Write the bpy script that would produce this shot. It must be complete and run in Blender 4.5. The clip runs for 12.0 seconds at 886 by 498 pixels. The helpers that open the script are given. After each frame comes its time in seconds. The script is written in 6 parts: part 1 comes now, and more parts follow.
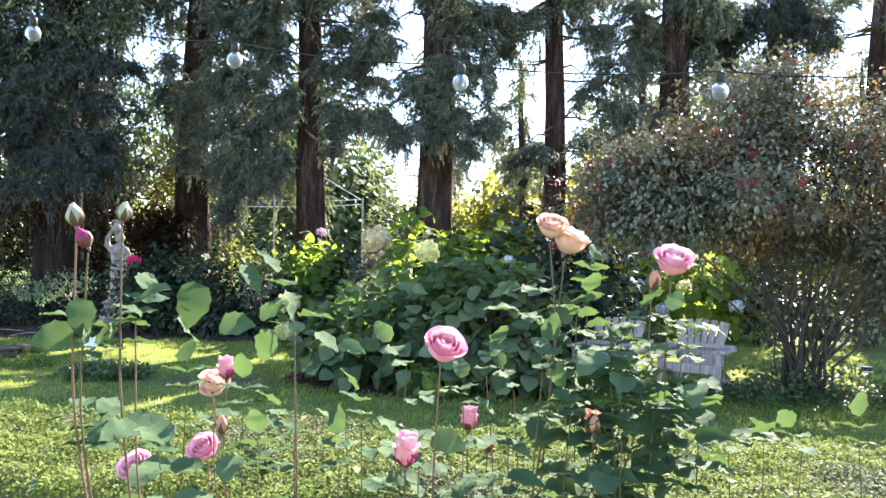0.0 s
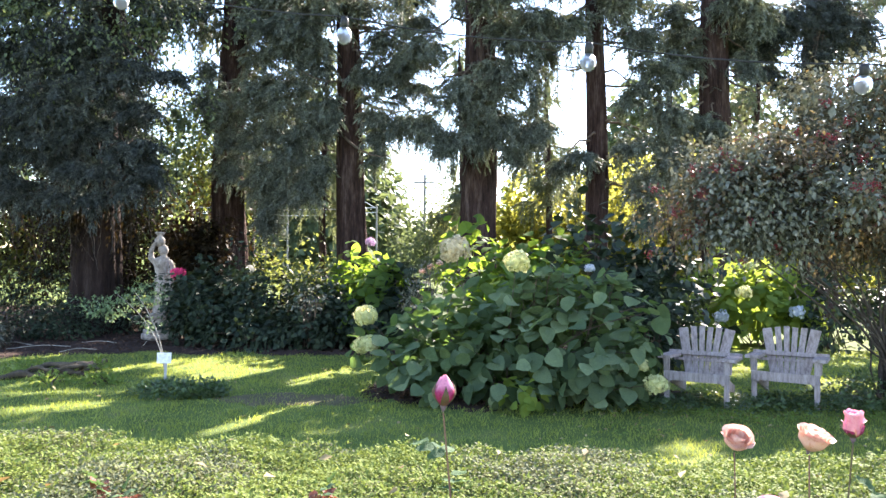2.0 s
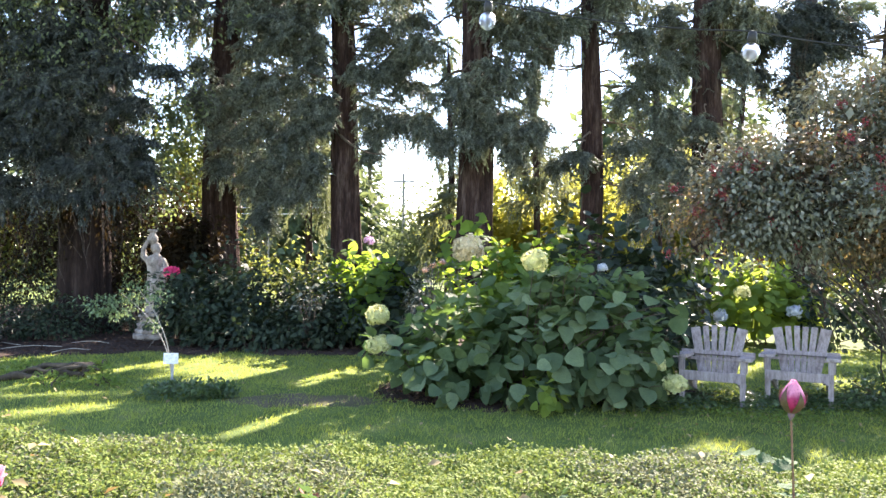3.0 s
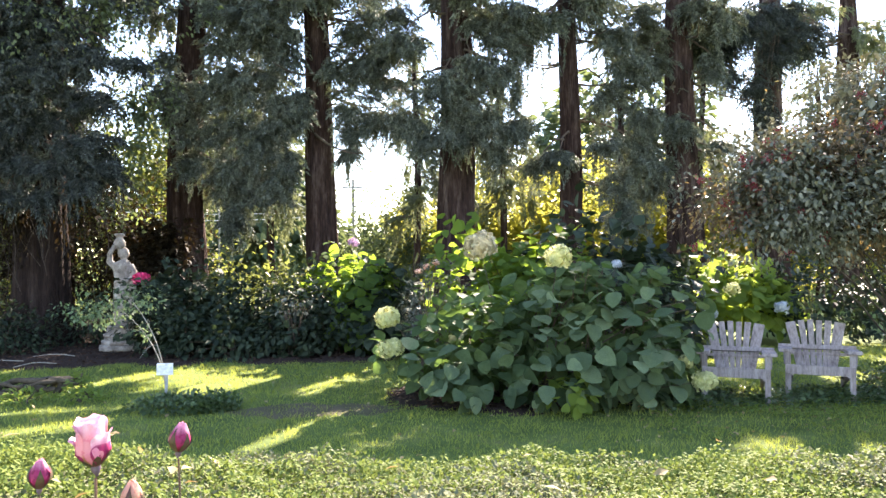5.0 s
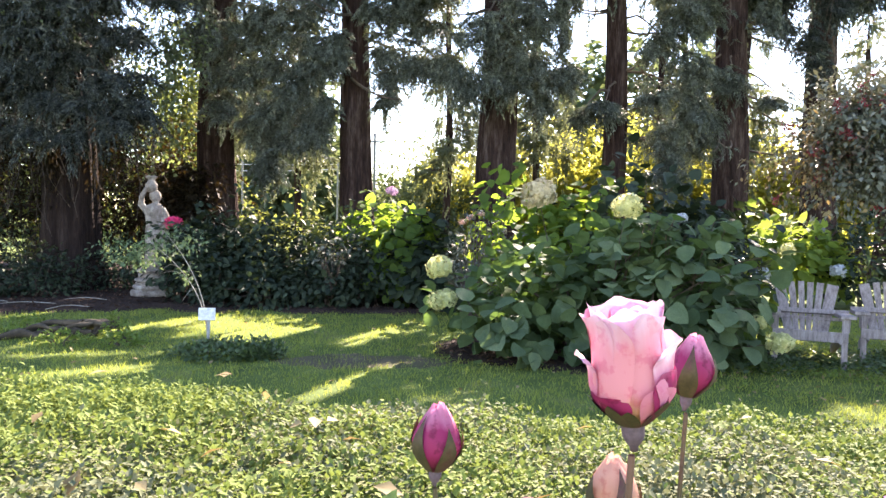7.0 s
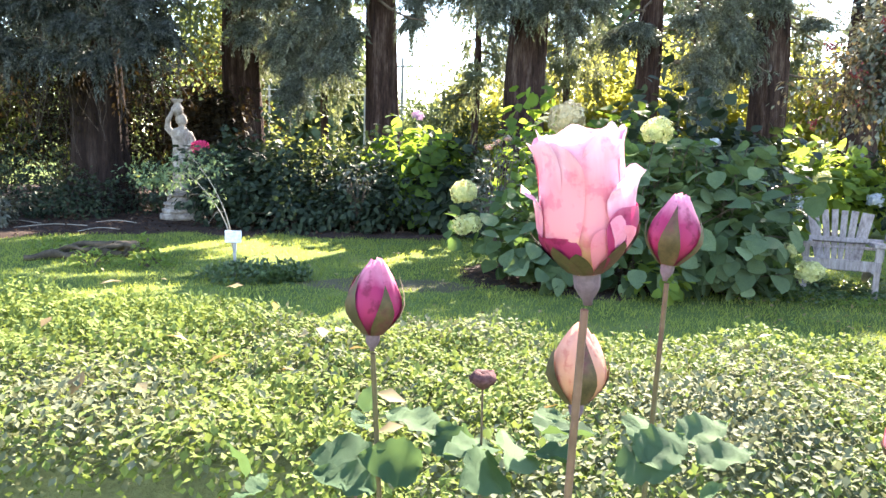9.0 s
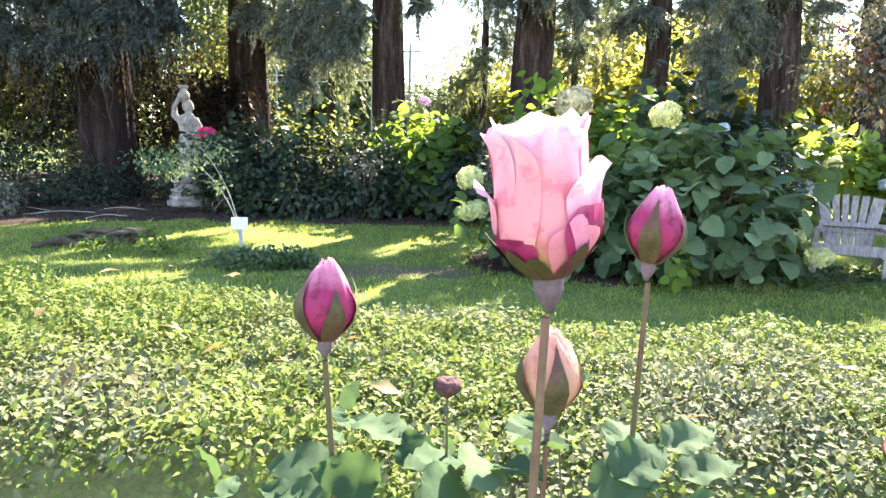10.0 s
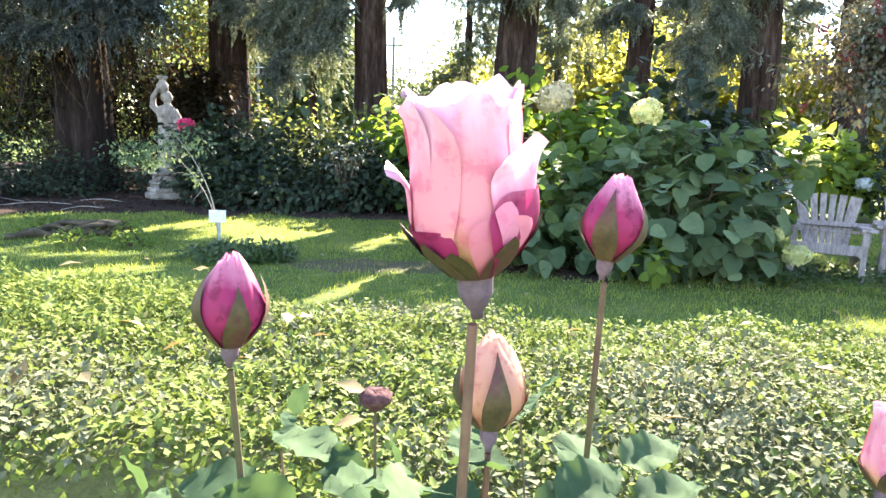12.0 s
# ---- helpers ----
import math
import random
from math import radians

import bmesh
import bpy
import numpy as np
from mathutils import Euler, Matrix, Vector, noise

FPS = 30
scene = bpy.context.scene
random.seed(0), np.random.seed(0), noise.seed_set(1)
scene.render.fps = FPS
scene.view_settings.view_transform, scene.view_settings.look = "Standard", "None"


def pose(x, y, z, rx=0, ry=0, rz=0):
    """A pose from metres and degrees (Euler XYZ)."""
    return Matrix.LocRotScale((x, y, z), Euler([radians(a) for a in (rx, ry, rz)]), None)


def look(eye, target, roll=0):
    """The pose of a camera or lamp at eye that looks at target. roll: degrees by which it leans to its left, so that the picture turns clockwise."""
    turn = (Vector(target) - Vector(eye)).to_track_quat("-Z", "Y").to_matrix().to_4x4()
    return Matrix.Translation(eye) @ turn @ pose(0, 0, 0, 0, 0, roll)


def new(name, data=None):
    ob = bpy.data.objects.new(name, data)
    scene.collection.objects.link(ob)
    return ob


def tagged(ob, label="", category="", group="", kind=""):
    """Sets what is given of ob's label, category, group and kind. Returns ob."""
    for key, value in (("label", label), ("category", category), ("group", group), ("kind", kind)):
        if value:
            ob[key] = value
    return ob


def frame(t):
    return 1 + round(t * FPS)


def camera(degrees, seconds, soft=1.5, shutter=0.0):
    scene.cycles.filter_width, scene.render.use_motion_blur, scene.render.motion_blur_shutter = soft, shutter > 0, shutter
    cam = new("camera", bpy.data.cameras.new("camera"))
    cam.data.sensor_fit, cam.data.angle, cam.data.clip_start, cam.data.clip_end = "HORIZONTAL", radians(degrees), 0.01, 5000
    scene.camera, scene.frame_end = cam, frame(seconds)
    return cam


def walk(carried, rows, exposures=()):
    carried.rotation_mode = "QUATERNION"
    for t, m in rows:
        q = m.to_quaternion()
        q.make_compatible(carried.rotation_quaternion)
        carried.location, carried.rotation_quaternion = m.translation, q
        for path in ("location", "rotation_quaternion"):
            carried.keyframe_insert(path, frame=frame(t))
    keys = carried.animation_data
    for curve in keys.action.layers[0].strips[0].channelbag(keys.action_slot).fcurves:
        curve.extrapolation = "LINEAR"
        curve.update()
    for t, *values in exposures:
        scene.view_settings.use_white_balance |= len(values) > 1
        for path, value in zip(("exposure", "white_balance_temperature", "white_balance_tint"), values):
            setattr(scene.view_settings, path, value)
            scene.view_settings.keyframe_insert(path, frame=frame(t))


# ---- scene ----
cam = camera(63.0, 12.0)
PATH = [
    (0, (1.042, -0.022, 1.784), (0.922, 1.974, 1.767), 1.0),
    (0.5, (0.73, -0.003, 1.807), (0.6, 1.993, 1.804), 0.7),
    (1, (0.382, -0.023, 1.824), (0.244, 1.973, 1.828), 0.6),
    (1.5, (0.13, 0.043, 1.805), (0.002, 2.039, 1.81), 0.3),
    (2, (-0.076, 0.146, 1.815), (-0.18, 2.144, 1.816), 0.3),
    (2.5, (-0.357, 0.187, 1.808), (-0.426, 2.186, 1.809), 0.4),
    (3, (-0.589, 0.23, 1.802), (-0.618, 2.23, 1.802), 0.5),
    (5, (-1.447, 0.683, 1.689), (-1.313, 2.678, 1.709), -0.3),
    (5.5, (-1.614, 0.849, 1.664), (-1.471, 2.843, 1.684), -0.3),
    (6, (-1.819, 0.995, 1.625), (-1.685, 2.99, 1.627), 0.0),
    (6.5, (-1.874, 1.112, 1.59), (-1.759, 3.108, 1.555), 0.6),
    (7, (-1.872, 1.194, 1.551), (-1.779, 3.189, 1.457), 1.2),
    (7.2, (-1.861, 1.208, 1.54), (-1.776, 3.203, 1.42), 1.3),
    (8.8, (-1.839, 1.228, 1.507), (-1.816, 3.208, 1.222), 1.4),
    (9, (-1.83, 1.236, 1.509), (-1.81, 3.215, 1.216), 1.5),
    (9.5, (-1.819, 1.252, 1.512), (-1.813, 3.227, 1.198), 1.5),
    (10, (-1.809, 1.262, 1.511), (-1.811, 3.234, 1.179), 1.3),
    (10.5, (-1.801, 1.288, 1.51), (-1.805, 3.259, 1.17), 1.7),
    (11, (-1.791, 1.291, 1.507), (-1.784, 3.26, 1.16), 1.4),
    (11.5, (-1.792, 1.305, 1.505), (-1.768, 3.275, 1.159), 1.4),
    (12, (-1.788, 1.299, 1.505), (-1.741, 3.268, 1.161), 2.0),
]
EXPOSURES = [(0.0, 2.9, 6400, 17), (1.5, 2.94, 6450, 18), (3.0, 3.02, 6750, 20), (5.0, 2.96, 6950, 20), (7.2, 2.92, 6950, 23), (8.8, 3.31, 6750, 17), (12.0, 3.27, 6750, 15)]
walk(cam, [(t, look(eye, target, roll)) for t, eye, target, roll in PATH], EXPOSURES)

# ---------------------------------------------------------------- world, sun, exposure
SUN_AZ, SUN_EL = 26.5, 32.0            # degrees right of straight ahead (+y), and above the horizon
world = bpy.data.worlds.new("world")
scene.world = world
world.use_nodes = True
wn = world.node_tree.nodes
sky = wn.new("ShaderNodeTexSky")
sky.sky_type, sky.sun_disc = "NISHITA", False
sky.sun_elevation, sky.sun_rotation = radians(SUN_EL), radians(SUN_AZ)
sky.air_density, sky.dust_density, sky.ozone_density = 0.95, 0.05, 0.6
world.node_tree.links.new(sky.outputs[0], wn["Background"].inputs[0])
wn["Background"].inputs[1].default_value = 0.096
sun = new("sun", bpy.data.lights.new("sun", "SUN"))
sun.data.energy, sun.data.angle, sun.data.color = 5.0, radians(0.6), (1.0, 0.93, 0.80)
_a, _e = radians(SUN_AZ), radians(SUN_EL)
sun_dir = Vector((math.sin(_a) * math.cos(_e), math.cos(_a) * math.cos(_e), math.sin(_e)))
sun.matrix_world = look(sun_dir * 60, (0, 0, 0))

# ---------------------------------------------------------------- materials
def nodes_of(name):
    m = bpy.data.materials.new(name)
    m.use_nodes = True
    return m, m.node_tree.nodes, m.node_tree.links


def noise_tex(n, l, scale, detail=4.0, rough=0.6, coord="Object", stretch=None):
    tc = n.new("ShaderNodeTexCoord")
    t = n.new("ShaderNodeTexNoise")
    t.inputs["Scale"].default_value, t.inputs["Detail"].default_value, t.inputs["Roughness"].default_value = scale, detail, rough
    if stretch:
        mp = n.new("ShaderNodeMapping")
        mp.inputs["Scale"].default_value = stretch
        l.new(tc.outputs[coord], mp.inputs[0])
        l.new(mp.outputs[0], t.inputs["Vector"])
    else:
        l.new(tc.outputs[coord], t.inputs["Vector"])
    return t


def ramp(n, l, src, stops):
    r = n.new("ShaderNodeValToRGB")
    e = r.color_ramp.elements
    while len(e) < len(stops):
        e.new(0.5)
    for el, (p, c) in zip(e, stops):
        el.position, el.color = p, (*c, 1)
    l.new(src, r.inputs[0])
    return r


def mixc(n, l, fac, a, b, mode="MIX"):
    m = n.new("ShaderNodeMix")
    m.data_type, m.blend_type = "RGBA", mode
    for v, s in ((fac, m.inputs[0]), (a, m.inputs[6]), (b, m.inputs[7])):
        if isinstance(v, (int, float)):
            s.default_value = v
        elif isinstance(v, tuple):
            s.default_value = (*v, 1)
        else:
            l.new(v, s)
    return m.outputs[2]


def surface(name, stops, scale=6.0, rough=0.8, bump=0.3, fine=60.0, stretch=None, spec=0.3, dist=0.01):
    """An opaque surface: colours by a coarse noise, broken by a fine one, with relief from both."""
    m, n, l = nodes_of(name)
    b = n["Principled BSDF"]
    big, small = noise_tex(n, l, scale, 5, 0.65, stretch=stretch), noise_tex(n, l, fine, 3, 0.7, stretch=stretch)
    col = ramp(n, l, big.outputs[0], stops)
    shade = ramp(n, l, small.outputs[0], [(0.25, (0.55, 0.55, 0.55)), (0.75, (1.25, 1.25, 1.25))])
    l.new(mixc(n, l, 0.8, col.outputs[0], shade.outputs[0], "MULTIPLY"), b.inputs["Base Color"])
    b.inputs["Roughness"].default_value, b.inputs["Specular IOR Level"].default_value = rough, spec
    add = n.new("ShaderNodeMath")
    add.operation = "ADD"
    l.new(big.outputs[0], add.inputs[0])
    l.new(small.outputs[0], add.inputs[1])
    bp = n.new("ShaderNodeBump")
    bp.inputs["Strength"].default_value, bp.inputs["Distance"].default_value = bump, dist
    l.new(add.outputs[0], bp.inputs["Height"])
    l.new(bp.outputs[0], b.inputs["Normal"])
    return m


def leafy(name, dark, light, trans=0.35, through_col=None, rough=0.45, spec=0.4, island=True, patch=1.2, vein=0.0):
    """A leaf: gloss on top and light shining through, each leaf a little different."""
    m, n, l = nodes_of(name)
    b = n["Principled BSDF"]
    if island:
        rnd = n.new("ShaderNodeNewGeometry").outputs["Random Per Island"]
    else:
        rnd = n.new("ShaderNodeObjectInfo").outputs["Random"]
    col = ramp(n, l, rnd, [(0.0, dark), (0.75, tuple((a + c) / 2 for a, c in zip(dark, light))), (1.0, light)])
    big = noise_tex(n, l, patch, 3)
    tone = ramp(n, l, big.outputs[0], [(0.3, (0.65, 0.7, 0.7)), (0.7, (1.25, 1.2, 1.0))])
    c = mixc(n, l, 0.8, col.outputs[0], tone.outputs[0], "MULTIPLY")
    if vein:
        fine = noise_tex(n, l, vein, 3)
        spots = ramp(n, l, fine.outputs[0], [(0.3, (0.6, 0.62, 0.55)), (0.62, (1.15, 1.15, 1.15))])
        c = mixc(n, l, 0.75, c, spots.outputs[0], "MULTIPLY")
    l.new(c, b.inputs["Base Color"])
    if vein:
        bp = n.new("ShaderNodeBump")
        bp.inputs["Strength"].default_value, bp.inputs["Distance"].default_value = 0.5, 0.12 / vein
        l.new(fine.outputs[0], bp.inputs["Height"])
        l.new(bp.outputs[0], b.inputs["Normal"])
    b.inputs["Roughness"].default_value, b.inputs["Specular IOR Level"].default_value = rough, spec
    tr = n.new("ShaderNodeBsdfTranslucent")
    tc = through_col or tuple(min(1, x * k) for x, k in zip(light, (2.2, 2.0, 0.8)))
    l.new(mixc(n, l, 0.35, tc, c), tr.inputs[0])
    mx = n.new("ShaderNodeMixShader")
    mx.inputs[0].default_value = trans
    l.new(b.outputs[0], mx.inputs[1])
    l.new(tr.outputs[0], mx.inputs[2])
    l.new(mx.outputs[0], n["Material Output"].inputs[0])
    return m


M = {}
M["bark"] = surface("bark", [(0.3, (0.016, 0.010, 0.009)), (0.52, (0.054, 0.033, 0.028)), (0.72, (0.13, 0.096, 0.082))], 7, 0.95, 0.9, 28, (1, 1, 0.16), 0.1, 0.05)
# darker copy of bark; the shade at the left end is in its colour
M["shaded_bark"] = surface("shaded_bark", [(0.3, (0.012, 0.009, 0.008)), (0.55, (0.03, 0.02, 0.017)), (0.75, (0.06, 0.045, 0.038))], 5, 0.95, 0.9, 28, (1, 1, 0.16), 0.1, 0.05)
M["twig"] = surface("twig", [(0.3, (0.06, 0.045, 0.035)), (0.7, (0.16, 0.12, 0.09))], 8, 0.9, 0.4, 50)
M["needle"] = leafy("needle", (0.042, 0.05, 0.042), (0.21, 0.228, 0.19), 0.14, (0.17, 0.19, 0.07), 0.6, 0.15, patch=0.7)
M["needle_blue"] = leafy("needle_blue", (0.016, 0.021, 0.021), (0.11, 0.122, 0.116), 0.07, (0.13, 0.2, 0.1), 0.6, 0.15, patch=0.7)
M["needle_pale"] = leafy("pale_needle", (0.09, 0.11, 0.075), (0.18, 0.2, 0.12), 0.3, (0.3, 0.32, 0.12), 0.6, 0.2, patch=0.5)
M["hyd"] = leafy("hydrangea_leaf", (0.045, 0.075, 0.038), (0.14, 0.195, 0.085), 0.26, (0.25, 0.42, 0.07), 0.68, 0.1, vein=22)
M["hyd_one"] = leafy("hydrangea_leaf_single", (0.055, 0.09, 0.052), (0.215, 0.275, 0.16), 0.22, (0.24, 0.38, 0.09), 0.68, 0.1, island=False, vein=22)
M["back"] = leafy("shrub_leaf", (0.04, 0.075, 0.028), (0.11, 0.18, 0.045), 0.42, (0.42, 0.6, 0.05), 0.7, 0.08)
M["lime"] = leafy("pale_shrub_leaf", (0.1, 0.16, 0.04), (0.22, 0.29, 0.065), 0.42, (0.5, 0.62, 0.08), 0.7, 0.08)
# also used on hydrangeas, where its darkness stands in for shade
M["dark"] = leafy("evergreen_and_shaded_leaf", (0.012, 0.022, 0.014), (0.05, 0.07, 0.042), 0.06, (0.16, 0.24, 0.06), 0.6, 0.18)
M["berryleaf"] = leafy("berry_shrub_leaf", (0.075, 0.085, 0.07), (0.23, 0.232, 0.2), 0.07, (0.3, 0.27, 0.12), 0.7, 0.08, patch=0.9)
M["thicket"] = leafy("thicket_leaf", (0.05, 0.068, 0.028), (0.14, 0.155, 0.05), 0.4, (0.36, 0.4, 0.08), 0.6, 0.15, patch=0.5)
M["turning"] = leafy("turning_leaf", (0.08, 0.055, 0.042), (0.2, 0.155, 0.095), 0.25, (0.34, 0.24, 0.08), 0.5, 0.3)
M["dark_twig"] = surface("dark_twig", [(0.3, (0.03, 0.024, 0.02)), (0.7, (0.09, 0.07, 0.055))], 8, 0.9, 0.4, 50)
# rusty brown taken near black: shade under the conifers is in the colour
M["rusty"] = leafy("shaded_rusty_leaf", (0.01, 0.008, 0.005), (0.034, 0.024, 0.013), 0.08, (0.2, 0.12, 0.03), 0.7, 0.1)
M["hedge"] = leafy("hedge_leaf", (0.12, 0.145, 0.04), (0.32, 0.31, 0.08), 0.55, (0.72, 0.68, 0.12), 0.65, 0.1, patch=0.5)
M["far"] = leafy("far_leaf", (0.05, 0.08, 0.05), (0.12, 0.15, 0.08), 0.3, (0.25, 0.3, 0.1), 0.6, 0.2, patch=0.2)
M["rose_leaf"] = leafy("rose_leaf", (0.042, 0.08, 0.046), (0.11, 0.165, 0.092), 0.2, (0.20, 0.32, 0.08), 0.75, 0.06, island=False, vein=160)
M["red_leaf"] = leafy("young_red_leaf", (0.12, 0.045, 0.035), (0.22, 0.09, 0.06), 0.25, (0.4, 0.12, 0.06), 0.5, 0.2, island=False, vein=90)
M["rose_leaf_far"] = leafy("rose_leaf_small", (0.085, 0.13, 0.08), (0.18, 0.235, 0.135), 0.26, (0.3, 0.4, 0.13), 0.6, 0.15)
M["grass"] = leafy("grass_blade", (0.15, 0.195, 0.056), (0.335, 0.37, 0.095), 0.45, (0.56, 0.62, 0.07), 0.5, 0.3, patch=1.6)
M["clover"] = leafy("lawn_weed", (0.075, 0.14, 0.035), (0.17, 0.25, 0.055), 0.4, (0.42, 0.5, 0.08), 0.5, 0.3, patch=1.8)
M["box"] = leafy("hedge_top_leaf", (0.122, 0.164, 0.047), (0.178, 0.224, 0.068), 0.2, (0.3, 0.37, 0.075), 0.75, 0.08, patch=2.2)
M["box_dull"] = leafy("hedge_old_leaf", (0.115, 0.133, 0.08), (0.172, 0.182, 0.118), 0.16, (0.22, 0.22, 0.1), 0.75, 0.08, patch=2.2)
M["hedge_core"] = surface("hedge_core", [(0.3, (0.08, 0.095, 0.04)), (0.7, (0.17, 0.18, 0.08))], 12, 0.95, 0.6, 60)
M["vine"] = leafy("vine_leaf", (0.06, 0.085, 0.055), (0.15, 0.18, 0.11), 0.35, (0.32, 0.4, 0.1), 0.5, 0.3)
M["ivy"] = leafy("ivy_leaf", (0.04, 0.075, 0.035), (0.10, 0.15, 0.06), 0.25, (0.2, 0.3, 0.06), 0.4, 0.4)
M["lawn"] = surface("lawn_soil", [(0.3, (0.06, 0.09, 0.024)), (0.55, (0.12, 0.16, 0.04)), (0.75, (0.19, 0.19, 0.07))], 1.3, 0.95, 0.5, 45, None, 0.1, 0.02)
M["soil"] = surface("soil", [(0.3, (0.032, 0.022, 0.018)), (0.7, (0.075, 0.05, 0.038))], 3, 0.95, 0.8, 40, None, 0.1, 0.02)
M["dirt"] = surface("bare_dirt", [(0.3, (0.08, 0.085, 0.035)), (0.55, (0.11, 0.095, 0.055)), (0.75, (0.15, 0.115, 0.08))], 3, 0.95, 0.5, 50, None, 0.1, 0.01)
M["chip"] = leafy("bark_chip", (0.05, 0.03, 0.024), (0.15, 0.095, 0.075), 0.05, (0.2, 0.1, 0.05), 0.9, 0.1)
M["straw"] = leafy("fallen_leaf", (0.2, 0.14, 0.07), (0.4, 0.32, 0.18), 0.2, (0.5, 0.3, 0.1), 0.7, 0.2)
M["stone"] = surface("statue_stone", [(0.3, (0.11, 0.09, 0.075)), (0.48, (0.25, 0.215, 0.185)), (0.68, (0.42, 0.385, 0.345))], 6, 0.9, 0.5, 34)
M["greywood"] = surface("weathered_wood", [(0.3, (0.19, 0.155, 0.152)), (0.5, (0.36, 0.305, 0.3)), (0.75, (0.53, 0.465, 0.455))], 5, 0.85, 0.5, 30, (6, 6, 0.8), 0.2, 0.004)
M["log"] = surface("dead_wood", [(0.3, (0.032, 0.024, 0.016)), (0.7, (0.125, 0.098, 0.066))], 8, 0.9, 0.6, 40)
M["card"] = surface("white_card", [(0.3, (0.74, 0.75, 0.78)), (0.7, (0.84, 0.85, 0.88))], 4, 0.5, 0.02, 30)
M["greymetal"] = surface("grey_stake", [(0.3, (0.25, 0.27, 0.28)), (0.7, (0.4, 0.42, 0.43))], 9, 0.5, 0.1, 50)
M["cable"] = surface("black_cable", [(0.3, (0.015, 0.015, 0.017)), (0.7, (0.03, 0.03, 0.033))], 9, 0.5, 0.1, 50)
M["wire"] = surface("pale_wire", [(0.3, (0.55, 0.56, 0.58)), (0.7, (0.7, 0.7, 0.72))], 9, 0.4, 0.1, 50)
M["straw_stick"] = surface("bleached_stick", [(0.3, (0.2, 0.18, 0.15)), (0.7, (0.38, 0.35, 0.3))], 9, 0.9, 0.3, 50)
M["pole"] = surface("grey_pole", [(0.3, (0.2, 0.19, 0.18)), (0.7, (0.34, 0.32, 0.3))], 5, 0.9, 0.3, 40)
M["bloom_cream"] = leafy("cream_floret", (0.54, 0.55, 0.24), (0.80, 0.77, 0.47), 0.35, (0.7, 0.7, 0.4), 0.6, 0.2, patch=12)
M["bloom_tan"] = leafy("faded_floret", (0.52, 0.42, 0.27), (0.78, 0.68, 0.5), 0.3, (0.7, 0.6, 0.4), 0.6, 0.2, patch=12)
M["bloom_white"] = leafy("white_blue_floret", (0.6, 0.63, 0.72), (0.86, 0.86, 0.88), 0.3, (0.7, 0.75, 0.9), 0.6, 0.2, patch=12)
M["bloom_mauve"] = leafy("mauve_floret", (0.4, 0.24, 0.42), (0.62, 0.42, 0.55), 0.3, (0.6, 0.4, 0.6), 0.6, 0.2, patch=12)
M["bloom_red"] = leafy("crimson_petal", (0.5, 0.02, 0.12), (0.75, 0.07, 0.24), 0.35, (0.8, 0.1, 0.3), 0.55, 0.3, patch=12)
M["berry"] = leafy("red_berry", (0.13, 0.008, 0.014), (0.26, 0.018, 0.028), 0.0, (0.4, 0.05, 0.05), 0.3, 0.5)
M["stem_green"] = surface("rose_cane", [(0.3, (0.085, 0.08, 0.038)), (0.55, (0.115, 0.082, 0.053)), (0.75, (0.145, 0.065, 0.062))], 14, 0.5, 0.1, 90)
M["stem_red"] = surface("young_rose_cane", [(0.3, (0.14, 0.06, 0.06)), (0.7, (0.19, 0.12, 0.075))], 14, 0.5, 0.1, 90)
M["sepal"] = surface("sepal", [(0.3, (0.035, 0.03, 0.015)), (0.5, (0.085, 0.06, 0.03)), (0.68, (0.10, 0.028, 0.036))], 60, 0.6, 0.15, 300, None, 0.3, 0.001)
M["hip"] = surface("rose_calyx", [(0.3, (0.07, 0.035, 0.055)), (0.7, (0.17, 0.115, 0.15))], 50, 0.6, 0.1, 300, None, 0.3, 0.001)
M["deadhead"] = surface("spent_rose", [(0.3, (0.04, 0.02, 0.025)), (0.7, (0.14, 0.07, 0.07))], 120, 0.9, 0.5, 500, None, 0.1, 0.002)


